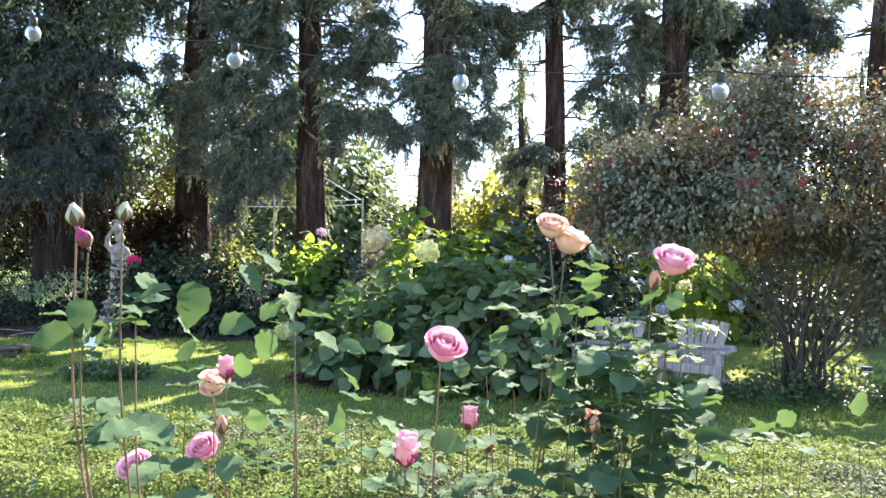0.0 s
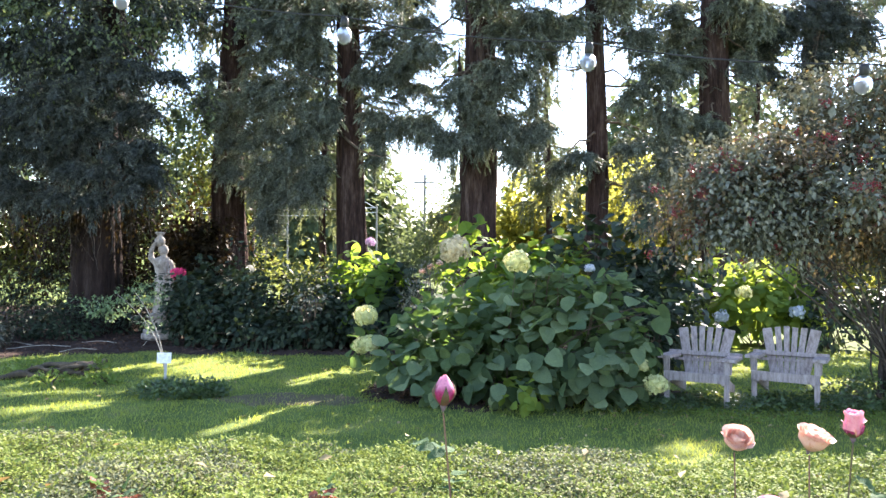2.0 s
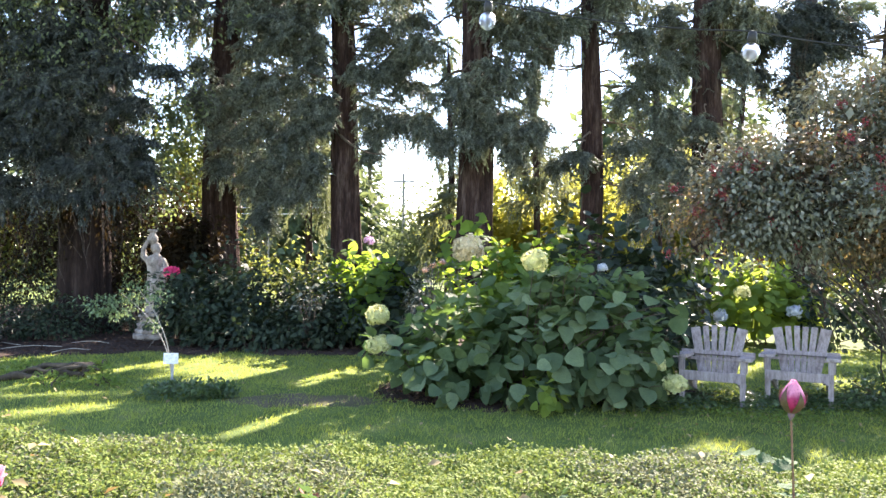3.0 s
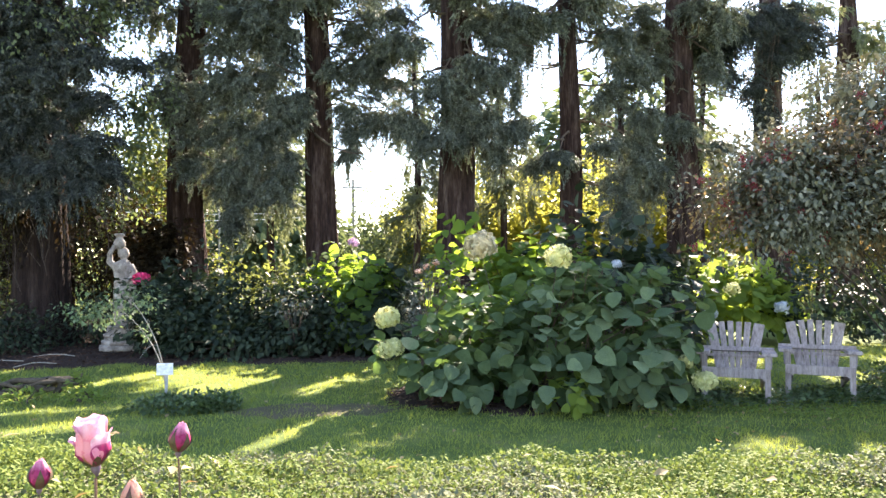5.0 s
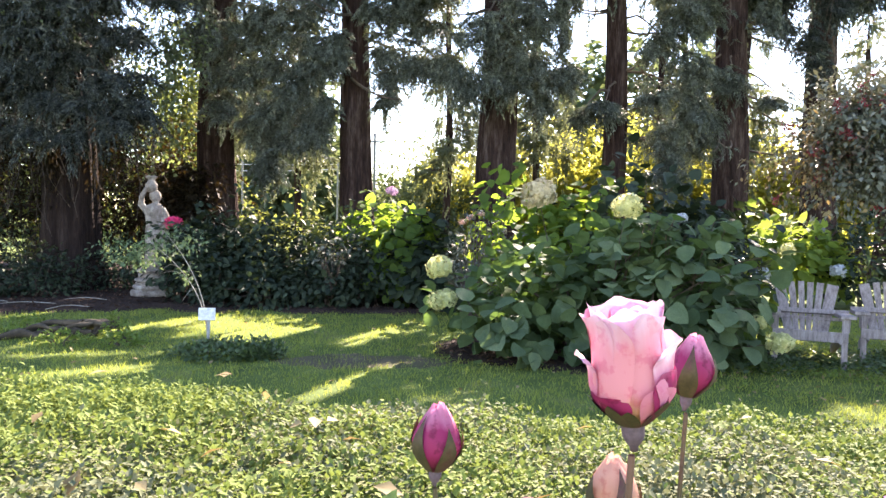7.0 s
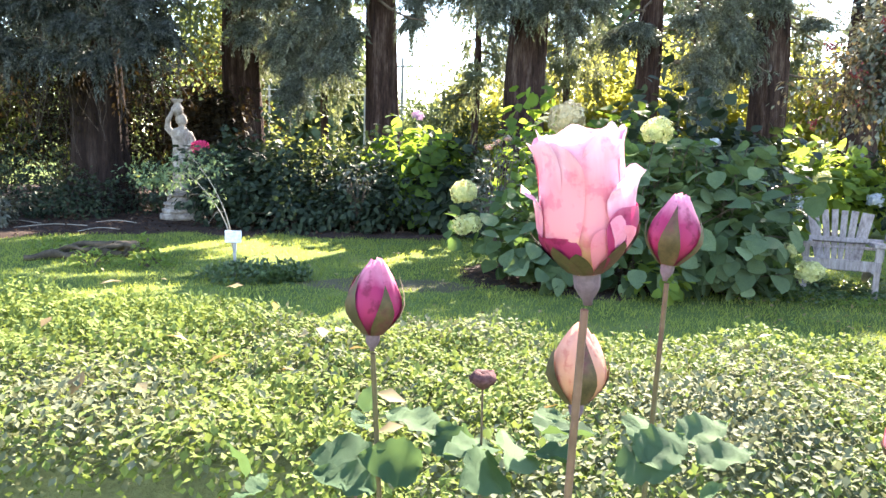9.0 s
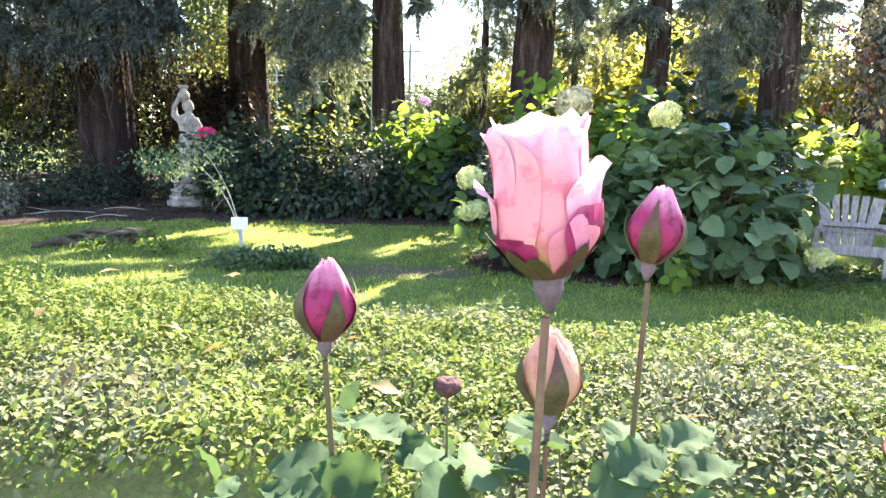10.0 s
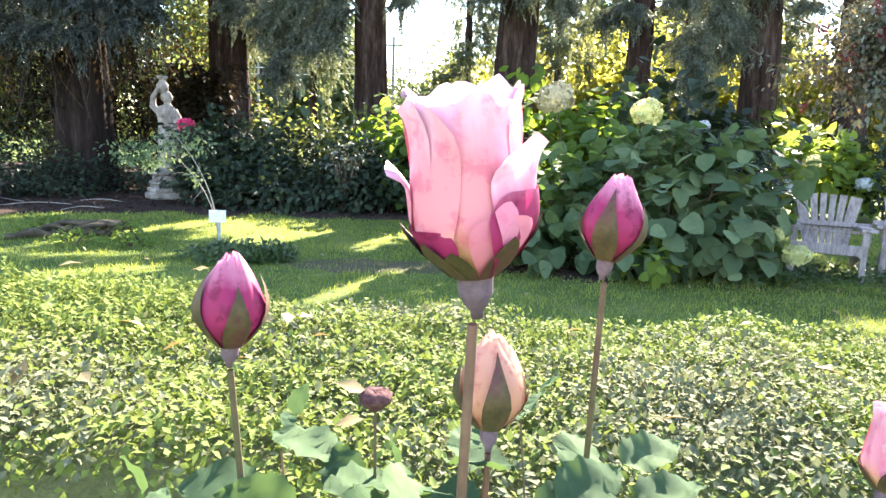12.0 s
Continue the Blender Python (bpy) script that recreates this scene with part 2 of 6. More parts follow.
def petal_mat(name, base, middle, edge, height, trans=0.35, blotch=None):
    """A rose petal whose own colour runs from its foot to its rim, with faint streaks."""
    m, n, l = nodes_of(name)
    b = n["Principled BSDF"]
    tc, sep = n.new("ShaderNodeTexCoord"), n.new("ShaderNodeSeparateXYZ")
    l.new(tc.outputs["Object"], sep.inputs[0])
    dv = n.new("ShaderNodeMath")
    dv.operation = "DIVIDE"
    dv.inputs[1].default_value = height
    l.new(sep.outputs[2], dv.inputs[0])
    streak = noise_tex(n, l, 90, 3, 0.6, stretch=(1.6, 1.6, 0.35))
    off = n.new("ShaderNodeMath")
    off.operation = "MULTIPLY_ADD"
    off.inputs[1].default_value, off.inputs[2].default_value = 0.35, -0.17
    l.new(streak.outputs[0], off.inputs[0])
    ad = n.new("ShaderNodeMath")
    ad.operation = "ADD"
    l.new(dv.outputs[0], ad.inputs[0])
    l.new(off.outputs[0], ad.inputs[1])
    col = ramp(n, l, ad.outputs[0], [(0.06, base), (0.28, middle), (0.66, middle), (0.93, edge)]).outputs[0]
    spot = noise_tex(n, l, 160, 3)
    sp = ramp(n, l, spot.outputs[0], [(0.36, blotch or middle), (0.46, (1, 1, 1))])
    if blotch:
        col = mixc(n, l, 0.55, col, sp.outputs[0], "MULTIPLY")
    l.new(col, b.inputs["Base Color"])
    b.inputs["Roughness"].default_value, b.inputs["Specular IOR Level"].default_value = 0.55, 0.3
    bp = n.new("ShaderNodeBump")
    bp.inputs["Strength"].default_value, bp.inputs["Distance"].default_value = 0.25, 0.001
    l.new(streak.outputs[0], bp.inputs["Height"])
    l.new(bp.outputs[0], b.inputs["Normal"])
    tr = n.new("ShaderNodeBsdfTranslucent")
    l.new(col, tr.inputs[0])
    mx = n.new("ShaderNodeMixShader")
    mx.inputs[0].default_value = trans
    l.new(b.outputs[0], mx.inputs[1])
    l.new(tr.outputs[0], mx.inputs[2])
    l.new(mx.outputs[0], n["Material Output"].inputs[0])
    return m


M["petal"] = petal_mat("pink_petal", (0.74, 0.44, 0.17), (0.76, 0.27, 0.33), (0.78, 0.52, 0.66), 0.056, 0.13, (0.9, 0.5, 0.66))
M["petal_low"] = petal_mat("folded_pink_petal", (0.6, 0.16, 0.2), (0.70, 0.22, 0.33), (0.82, 0.60, 0.72), 0.036, 0.13, (0.92, 0.6, 0.72))
M["petal_deep"] = petal_mat("deep_pink_petal", (0.13, 0.015, 0.04), (0.38, 0.028, 0.125), (0.72, 0.28, 0.42), 0.034, 0.3, (0.35, 0.12, 0.25))
M["petal_green"] = petal_mat("pale_green_petal", (0.25, 0.3, 0.17), (0.42, 0.42, 0.3), (0.6, 0.45, 0.42), 0.034, 0.3)
M["petal_peach"] = petal_mat("peach_petal", (0.40, 0.2, 0.11), (0.62, 0.30, 0.2), (0.7, 0.36, 0.27), 0.03, 0.3, (0.8, 0.4, 0.42))
M["petal_pale"] = petal_mat("pale_pink_petal", (0.8, 0.5, 0.45), (0.86, 0.36, 0.48), (0.88, 0.58, 0.66), 0.05, 0.25)
M["petal_cream"] = petal_mat("faded_cream_petal", (0.62, 0.36, 0.24), (0.78, 0.5, 0.4), (0.82, 0.62, 0.54), 0.05, 0.35, (0.85, 0.6, 0.55))


def glass_bulb():
    m, n, l = nodes_of("bulb_glass")
    b = n["Principled BSDF"]
    b.inputs["Base Color"].default_value = (0.5, 0.52, 0.56, 1)
    b.inputs["Roughness"].default_value, b.inputs["IOR"].default_value = 0.35, 1.12
    b.inputs["Transmission Weight"].default_value = 0.9
    return m


M["glass"] = glass_bulb()

# ---------------------------------------------------------------- mesh helpers
rng = np.random.default_rng(7)


def unit(v):
    v = np.asarray(v, float)
    return v / np.maximum(np.linalg.norm(v, axis=-1, keepdims=True), 1e-9)


def mesh_np(name, V, F, mat, smooth=False):
    """A mesh from numpy arrays: vertices, and faces that all have the same number of corners."""
    V, F = np.asarray(V, np.float32), np.asarray(F, np.int32)
    me = bpy.data.meshes.new(name)
    k = F.shape[1]
    me.vertices.add(len(V))
    me.vertices.foreach_set("co", V.ravel())
    me.loops.add(F.size)
    me.loops.foreach_set("vertex_index", F.ravel())
    me.polygons.add(len(F))
    me.polygons.foreach_set("loop_start", np.arange(0, F.size, k, dtype=np.int32))
    if smooth:
        me.polygons.foreach_set("use_smooth", np.ones(len(F), bool))
    me.update(calc_edges=True)
    me.validate()
    me.materials.append(mat)
    return me


def child(name, me, parent, label="", m=None):
    ob = new(name, me)
    ob.parent = parent
    if m is not None:
        ob.matrix_basis = m
    if label:
        tagged(ob, label)
    return ob


def part(name, bm, mat, parent, label="", smooth=False):
    """One bmesh as one mesh object under a thing or a part."""
    me = bpy.data.meshes.new(name)
    if smooth:
        for f in bm.faces:
            f.smooth = True
    bm.to_mesh(me)
    bm.free()
    me.materials.append(mat)
    return child(name, me, parent, label)


def thing(name, at, label, category, group="", turn=0.0):
    ob = new(name)
    ob.empty_display_size = 0.1
    ob.matrix_basis = pose(*at, 0, 0, turn)
    return tagged(ob, label, category, group)


def bake(tmpl, P, R, S):
    """Copies of a small template (V, F) at places P, turns R (n,3,3) and sizes S, as one pair of arrays."""
    V, F = tmpl
    S = np.asarray(S, float)
    S = S.reshape(len(P), -1)
    W = np.einsum("nij,nvj->nvi", R, V[None] * S[:, None, :]) + P[:, None]
    n, k = len(P), len(V)
    return W.reshape(-1, 3), (F[None] + (np.arange(n) * k)[:, None, None]).reshape(-1, F.shape[1])


def join(*pairs):
    Vs, Fs, o = [], [], 0
    for V, F in pairs:
        Vs.append(V)
        Fs.append(F + o)
        o += len(V)
    return np.concatenate(Vs), np.concatenate(Fs)


def turns_of(d, up):
    """Turns whose x axis is d and whose z axis leans to up."""
    d = unit(d)
    y = np.cross(up, d)
    bad = np.linalg.norm(y, axis=1) < 1e-4
    y[bad] = np.cross([1.0, 0.1, 0.2], d[bad])
    y = unit(y)
    z = np.cross(d, y)
    return np.stack([d, y, z], axis=2)


def leaf_template(n=4, width=0.6, fold=0.18, curl=0.25, power=0.8, serrate=0.0, fat=0.85, crinkle=0.0):
    """A leaf one long along x, folded at its midrib and bent down to its tip."""
    V, F = [], []
    for i in range(n + 1):
        t = i / n
        w = max(0.012, width / 2 * math.sin(math.pi * min(1, t ** power)) ** fat)
        if serrate and 0 < i < n:
            w *= 1 + serrate * (1 if i % 2 else -1)
        x, z = t, -curl * t * t
        V += [(x, w, z + fold * w), (x, 0, z), (x, -w, z + fold * w)]
    if crinkle:
        r = np.random.default_rng(int(width * 1000))
        V = [(x, y, z + crinkle * r.normal()) for x, y, z in V]
    for i in range(n):
        a = 3 * i
        F += [(a, a + 1, a + 4, a + 3), (a + 1, a + 2, a + 5, a + 4)]
    return np.array(V, float), np.array(F)


def tri_leaf(width=0.5, fold=0.15):
    """A cheap leaf: a diamond folded along its middle."""
    V = np.array([(0, 0, 0), (0.45, width / 2, fold * width), (1, 0, -0.12), (0.45, -width / 2, fold * width)], float)
    return V, np.array([(0, 2, 1), (0, 3, 2)])


def spray_template(seed, needles=13, droop=0.3):
    """A drooping conifer finger one long along x: thin needles all round an axis, shorter at its tip."""
    r = np.random.default_rng(seed)
    V, F = [], []
    for i in range(needles):
        t = (i + 0.3 * r.random()) / needles
        ln = (0.34 - 0.20 * t) * r.uniform(0.75, 1.2)
        a = 2.4 * i + r.uniform(-0.4, 0.4)
        side = np.array([0.0, math.cos(a), 0.55 * math.sin(a) - 0.25])
        foot = np.array([t, 0.0, -droop * t * t])
        w = np.array([0.105, 0.03 * math.sin(a), 0.0])
        tip = foot + np.array([0.75 * ln, 0, 0]) + side * ln * 0.8
        b = len(V)
        V += [foot - w, foot + w, tip]
        F.append((b, b + 1, b + 2))
    return np.array(V, float), np.array(F)


def tube(pts, radii, sides=6):
    """A round limb along points, as quads."""
    pts = np.asarray(pts, float)
    radii = np.broadcast_to(radii, (len(pts),))
    d = unit(np.gradient(pts, axis=0))
    ref = np.array([0.31, 0.95, 0.05]) if abs(d[0][2]) > 0.6 else np.array([0.05, 0.02, 1.0])
    y = unit(np.cross(d, ref))
    z = np.cross(d, y)
    a = np.linspace(0, 2 * math.pi, sides, endpoint=False)
    V = pts[:, None] + radii[:, None, None] * (y[:, None] * np.cos(a)[None, :, None] + z[:, None] * np.sin(a)[None, :, None])
    F = []
    for i in range(len(pts) - 1):
        for j in range(sides):
            k = (j + 1) % sides
            F.append((i * sides + j, i * sides + k, (i + 1) * sides + k, (i + 1) * sides + j))
    return V.reshape(-1, 3), np.array(F)


def lathe(profile, sides=24):
    """A turned form from (radius, height) pairs, as quads."""
    a = np.linspace(0, 2 * math.pi, sides, endpoint=False)
    V = np.array([(r * math.cos(t), r * math.sin(t), z) for r, z in profile for t in a])
    F = [(i * sides + j, i * sides + (j + 1) % sides, (i + 1) * sides + (j + 1) % sides, (i + 1) * sides + j)
         for i in range(len(profile) - 1) for j in range(sides)]
    return V, np.array(F)


def board(size, taper=0.0, bevel=0.004, warp=0.0, seed=0):
    """A board round its middle, its edges broken and a little warped; taper narrows its top (z) end."""
    bm = bmesh.new()
    bmesh.ops.create_cube(bm, size=1)
    for v in bm.verts:
        v.co = Vector((v.co.x * size[0], v.co.y * size[1], v.co.z * size[2]))
        if taper and v.co.z < 0:
            v.co.x *= 1 - taper
    bmesh.ops.bevel(bm, geom=list(bm.edges), offset=bevel, segments=1, affect="EDGES")
    r = random.Random(seed)
    for v in bm.verts:
        v.co += Vector((r.uniform(-1, 1), r.uniform(-1, 1), r.uniform(-1, 1))) * 0.0015
    return bm


def place(bm, m):
    bmesh.ops.transform(bm, matrix=m, verts=bm.verts)
    return bm


def rand_dirs(n, r, zmin=-1.0, zmax=1.0):
    z, a = r.uniform(zmin, zmax, n), r.uniform(0, 2 * math.pi, n)
    s = np.sqrt(1 - z * z)
    return np.stack([s * np.cos(a), s * np.sin(a), z], 1)


def lumpy(d, seed, amount=0.2):
    """An uneven radius over directions: a sum of a few random waves."""
    r = np.random.default_rng(seed)
    out = np.ones(len(d))
    for f in (2.0, 3.5, 6.0, 9.0):
        k = r.normal(size=(2, 3)) * f
        out += amount / f * 2.2 * (np.cos(d @ k[0] + r.uniform(0, 6)) + np.cos(d @ k[1] + r.uniform(0, 6))) * 0.5
    return out


def leaf_shell(center, radii, n, seed, zmin=-0.35, lump=0.25, depth=0.45, droop=0.5):
    """Places and directions of leaves in the outer shell of an uneven, rounded shrub."""
    r = np.random.default_rng(seed)
    d = rand_dirs(n, r, zmin, 1.0)
    rad = lumpy(d, seed, lump) * (1 - depth * r.random(n) ** 2)
    P = np.asarray(center) + d * rad[:, None] * np.asarray(radii)
    out = unit(d / np.asarray(radii))
    ax = unit(out * 0.8 + r.normal(size=(n, 3)) * 0.55 + np.array([0, 0, -droop]))
    up = unit(out * 0.7 + np.array([0, 0, 0.9]) + r.normal(size=(n, 3)) * 0.35)
    keep = P[:, 2] > 0.02
    return P[keep], turns_of(ax, up)[keep], r.random(keep.sum())


LEAF_BIG = leaf_template(4, 0.86, 0.12, 0.22, 0.7, 0.0, 0.62)
LEAF_MID = leaf_template(2, 0.62, 0.2, 0.22, 0.8)
LEAF_TRI = tri_leaf(0.55)
LEAF_ROUND = (np.array([(0, 0, 0), (0.3, 0.3, 0.07), (0.75, 0.22, 0.0), (1, 0, -0.14), (0.75, -0.22, 0.0), (0.3, -0.3, 0.07)], float),
              np.array([(0, 3, 1), (1, 3, 2), (0, 5, 3), (5, 4, 3)]))
LEAF_SLIM = tri_leaf(0.32)
LEAF_WIDE = tri_leaf(0.68, 0.1)
SPRAYS = [spray_template(s) for s in (1, 2, 3)]


# ---------------------------------------------------------------- ground
def bumpy_sheet(name, outline_fn, nx, ny, x0, x1, y0, y1, z, mat, amp=0.02, seed=0):
    """A low uneven sheet inside an outline, its rim sunk into the ground."""
    xs, ys = np.linspace(x0, x1, nx), np.linspace(y0, y1, ny)
    X, Y = np.meshgrid(xs, ys)
    inside = outline_fn(X, Y)
    r = np.random.default_rng(seed)
    Z = z * np.clip(inside * 4, -1, 1) + amp * r.normal(size=X.shape) * (inside > 0)
    V = np.stack([X, Y, Z], 2).reshape(-1, 3)
    F = [(j * nx + i, j * nx + i + 1, (j + 1) * nx + i + 1, (j + 1) * nx + i) for j in range(ny - 1) for i in range(nx - 1)
         if inside[j:j + 2, i:i + 2].max() > -0.05]
    return new(name, mesh_np(name, V, np.array(F), mat, True))


bm = bmesh.new()
bmesh.ops.create_grid(bm, x_segments=2, y_segments=2, size=1)
for v in bm.verts:
    v.co = Vector((v.co.x * 900, v.co.y * 900 + 300, 0))
me = bpy.data.meshes.new("ground")
bm.to_mesh(me)
bm.free()
me.materials.append(M["lawn"])
tagged(new("ground", me), "lawn ground of green grass over brown soil", "lawn", kind="structure")


def bed_outline(X, Y):
    front = 12.2 + 0.45 * np.sin(X * 0.9 + 1.0) + np.where(X < -4.6, -(-4.6 - X) * 0.22, 0.5) + 0.12 * np.sin(X * 4.1)
    return np.minimum(np.minimum(Y - front, 22 - Y), np.minimum(X + 16, 3.1 - X)) * 0.8


tagged(bumpy_sheet("soil_bed", bed_outline, 130, 60, -16.5, 9.5, 10.0, 22.5, 0.03, M["soil"], 0.012, 3),
       "dark brown bare soil bed under the conifers", "soil", kind="structure")


def blob(cx, cy, rx, ry, seed):
    def fn(X, Y):
        a = np.arctan2(Y - cy, X - cx)
        return 1 - np.hypot((X - cx) / rx, (Y - cy) / ry) + 0.12 * np.sin(3 * a + seed) + 0.08 * np.sin(7 * a + 2 * seed)
    return fn


tagged(bumpy_sheet("mulch", blob(0.2, 9.35, 2.1, 0.95, 1), 70, 40, -2.4, 2.8, 8.0, 10.8, 0.025, M["soil"], 0.008, 4),
       "brown bark mulch around the hydrangea", "mulch", kind="structure")
tagged(bumpy_sheet("bare_patch", blob(-2.4, 8.75, 0.95, 0.36, 2), 40, 24, -3.8, -1.0, 8.1, 9.4, 0.008, M["dirt"], 0.004, 5),
       "worn patch of bare tan dirt in the lawn", "dirt", kind="structure")


def blades(n, x0, x1, y0, y1, lo, hi, width, keep, seed, lean=0.45):
    r = np.random.default_rng(seed)
    X, Y = r.uniform(x0, x1, n), y0 + (y1 - y0) * r.random(n)
    ok = keep(X, Y, r)
    P = np.stack([X, Y, np.zeros(n)], 1)[ok]
    m = len(P)
    clump = 0.75 + 0.35 * np.sin(P[:, 0] * 5.1 + 1.3 * np.sin(P[:, 1] * 4.0)) * np.sin(P[:, 1] * 6.3)
    d = unit(np.stack([r.normal(0, lean, m), r.normal(0, lean, m), np.ones(m)], 1))
    T = (np.array([(0, 0.5, 0), (0, -0.5, 0), (0.6, 0.32, 0.04), (0.6, -0.32, 0.04), (1, 0, 0.16)], float),
         np.array([(0, 1, 3), (0, 3, 2), (2, 3, 4)]))
    L = r.uniform(lo, hi, m) * clump
    S = np.stack([L, np.full(m, width) * r.uniform(0.7, 1.3, m), L], 1)
    a = r.uniform(0, 2 * math.pi, m)
    up = np.stack([np.cos(a), np.sin(a), np.full(m, 0.2)], 1)
    return bake(T, P, turns_of(d, up), S)


def fine_keep(X, Y, r):
    ok = (bed_outline(X, Y) < 0.03) & (abs(X + 0.4) < 1.5 + 0.72 * Y)
    ok &= blob(0.2, 9.35, 2.0, 0.85, 1)(X, Y) < 0
    return ok & ((blob(-2.4, 8.75, 0.95, 0.36, 2)(X, Y) < 0.1) | (r.random(len(X)) < 0.45))


V, F = blades(112000, -8.5, 7.5, 5.6, 13.6, 0.03, 0.075, 0.006, fine_keep, 11)
tagged(new("grass", mesh_np("grass", V, F, M["grass"])), "short green lawn grass with dappled light", "grass", kind="stuff")


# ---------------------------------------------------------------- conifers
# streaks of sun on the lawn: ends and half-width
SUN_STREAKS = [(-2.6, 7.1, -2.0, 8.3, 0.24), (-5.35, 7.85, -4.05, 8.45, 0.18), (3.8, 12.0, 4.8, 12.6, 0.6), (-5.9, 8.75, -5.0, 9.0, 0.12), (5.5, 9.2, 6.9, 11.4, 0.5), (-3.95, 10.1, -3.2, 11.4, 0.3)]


def conifer(at, r0, height, zlow, reach, seed, label, mat, limbs=34, extra=(), lean=(0, 0), density=1.0, bend=0.12, bare=0, clumps=(), fill=0, bark="bark"):
    """A tall conifer: ridged tapered trunk, limbs that sweep down, and curtains of hanging sprays."""
    r = np.random.default_rng(seed)
    tree = thing("conifer", (at[0], at[1], 0), label, "tree", "conifers in the bed")
    zs = np.concatenate([[-0.1, 0.15, 0.5], np.linspace(1.2, height, 15)])
    wob = np.stack([np.sin(zs * 0.55 + seed) * bend, np.cos(zs * 0.43 + 2 * seed) * bend * 0.6], 1) * np.minimum(1, zs / 3)[:, None]
    axis = np.stack([wob[:, 0] + lean[0] * zs, wob[:, 1] + lean[1] * zs, zs], 1)
    rad = 1.15 * r0 * (1.0 - 0.35 * np.clip(zs / 8.0, 0, 1) - 0.55 * np.clip((zs - 8.0) / (height - 7.9), 0, 1)) * (1 + 0.45 * np.exp(-np.clip(zs, 0, None) * 3.0)) * np.clip((height - zs) / 1.6, 0.06, 1)
    sides = 60 if r0 > 0.2 else 16
    V, F = tube(axis, rad, sides)
    a = np.arctan2(V[:, 1] - np.repeat(axis[:, 1], sides), V[:, 0] - np.repeat(axis[:, 0], sides))
    col = np.tile(r.normal(size=sides), len(axis))
    ridge = 1 + 0.035 * np.sin(7 * a + seed) + 0.035 * col + 0.02 * np.sin(13 * a + V[:, 2] * 0.8) + 0.02 * r.normal(size=len(V))
    c = np.repeat(axis, sides, axis=0)
    V = c + (V - c) * ridge[:, None]
    child("trunk", mesh_np("trunk", V, F, M[bark], True), tree)

    def on_axis(z):
        return np.array([np.interp(z, zs, axis[:, 0]), np.interp(z, zs, axis[:, 1]), z])
    spec, split = [], min(8.2, 0.85 * height)
    for i in range(limbs):
        z = zlow + (split - zlow) * (i + r.random()) / limbs
        spec.append((r.uniform(0, 360), z, reach * r.uniform(0.55, 1.1) * (1 - 0.3 * (z - zlow) / 7), r.uniform(0.15, 0.5), 1.0, r.choice((0.6, 0.9, 1.3))))
    for i in range(int(limbs * 0.35)):
        z = split + (height - split) * 0.95 * (i + r.random()) / (limbs * 0.35)
        spec.append((r.uniform(0, 360), z, reach * 0.42 * (1 - 0.85 * (z - split) / (height - split)) * r.uniform(0.6, 1), 0.3, 0.5, 0.6))
    spec += [(az, z, ln, dr, 1.5, hg) for az, z, ln, dr, hg in extra]
    spec += [(r.uniform(-180, 0), r.uniform(3.2, 7.5), r.uniform(0.8, 2.0), r.uniform(0.2, 0.9), 0.06, 0.4) for i in range(bare)]
    P, D, S = [], [], []
    for az, z, ln, dr, dens, hg in spec:
        out = np.array([math.cos(radians(az)), math.sin(radians(az)), 0])
        side = np.array([-out[1], out[0], 0])
        s = np.linspace(0, 1, 7)
        base = on_axis(z)
        line = base + out * (ln * s)[:, None] + np.array([0, 0, 1.0]) * (ln * (-dr * s + 0.25 * s ** 3))[:, None] + side * (0.12 * ln * np.sin(2.5 * s + az))[:, None]
        V, F = tube(line, np.interp(s, [0, 1], [0.02 + 0.012 * ln, 0.006]), 5)
        child("limb", mesh_np("limb", V, F, M["twig"], True), tree)
        nb = max(2, int(ln * 18 * dens * density))
        for q in np.sort(r.uniform(0.2, 1.0, nb)):
            p = np.array([np.interp(q, s, line[:, k]) for k in range(3)])
            sd = side * r.choice((-1, 1))
            off = sd * r.uniform(0.0, 0.35) * ln * (0.35 + 0.4 * q) * 0.5
            p2 = p + off + np.array([0, 0, -0.25 * np.linalg.norm(off)])
            hang = r.uniform(0.3, 1.0) * (0.5 + 0.6 * q) * hg
            if r.random() < 0.12:
                hang *= 2.0
            steps = max(1, int(hang / 0.2))
            for k in range(steps):
                P.append(p2 + np.array([0, 0, -0.19 * k]) + r.normal(size=3) * 0.05)
                D.append(out * r.uniform(-0.1, 0.55) + sd * r.uniform(-0.2, 0.6) + np.array([0, 0, -r.uniform(0.35, 1.2)]))
                S.append(r.uniform(0.22, 0.42) * (1.0 if dens >= 1 else 1.7 if dens > 0.3 else 0.6))
            P.append(p2)
            D.append(out * 0.8 + sd * r.uniform(0.1, 0.9) + np.array([0, 0, -0.25]))
            S.append(r.uniform(0.3, 0.52) * (1.0 if dens >= 1 else 1.7 if dens > 0.3 else 0.6))
    clumps = list(clumps)
    for k in range(fill):
        a, q = r.uniform(0, 2 * math.pi), r.uniform(0.5, 1.9)
        clumps.append((at[0] + q * math.cos(a), at[1] + 0.5 + 0.7 * q * math.sin(a), r.uniform(6.1, 7.9), r.uniform(0.4, 0.75), r.uniform(0.3, 0.55)))
    for cx, cy, cz, rx, rz in clumps:
        c = np.array([cx - at[0], cy - at[1], cz])
        foot = on_axis(cz + 0.35 * np.linalg.norm(c[:2]) + 0.2)
        s = np.linspace(0, 1, 7)
        line = foot + (c + np.array([0, 0, 0.4 * rz]) - foot) * s[:, None] + np.array([0, 0, 0.25]) * np.sin(math.pi * s)[:, None] + r.normal(size=(7, 3)) * 0.03 * np.sin(math.pi * s)[:, None]
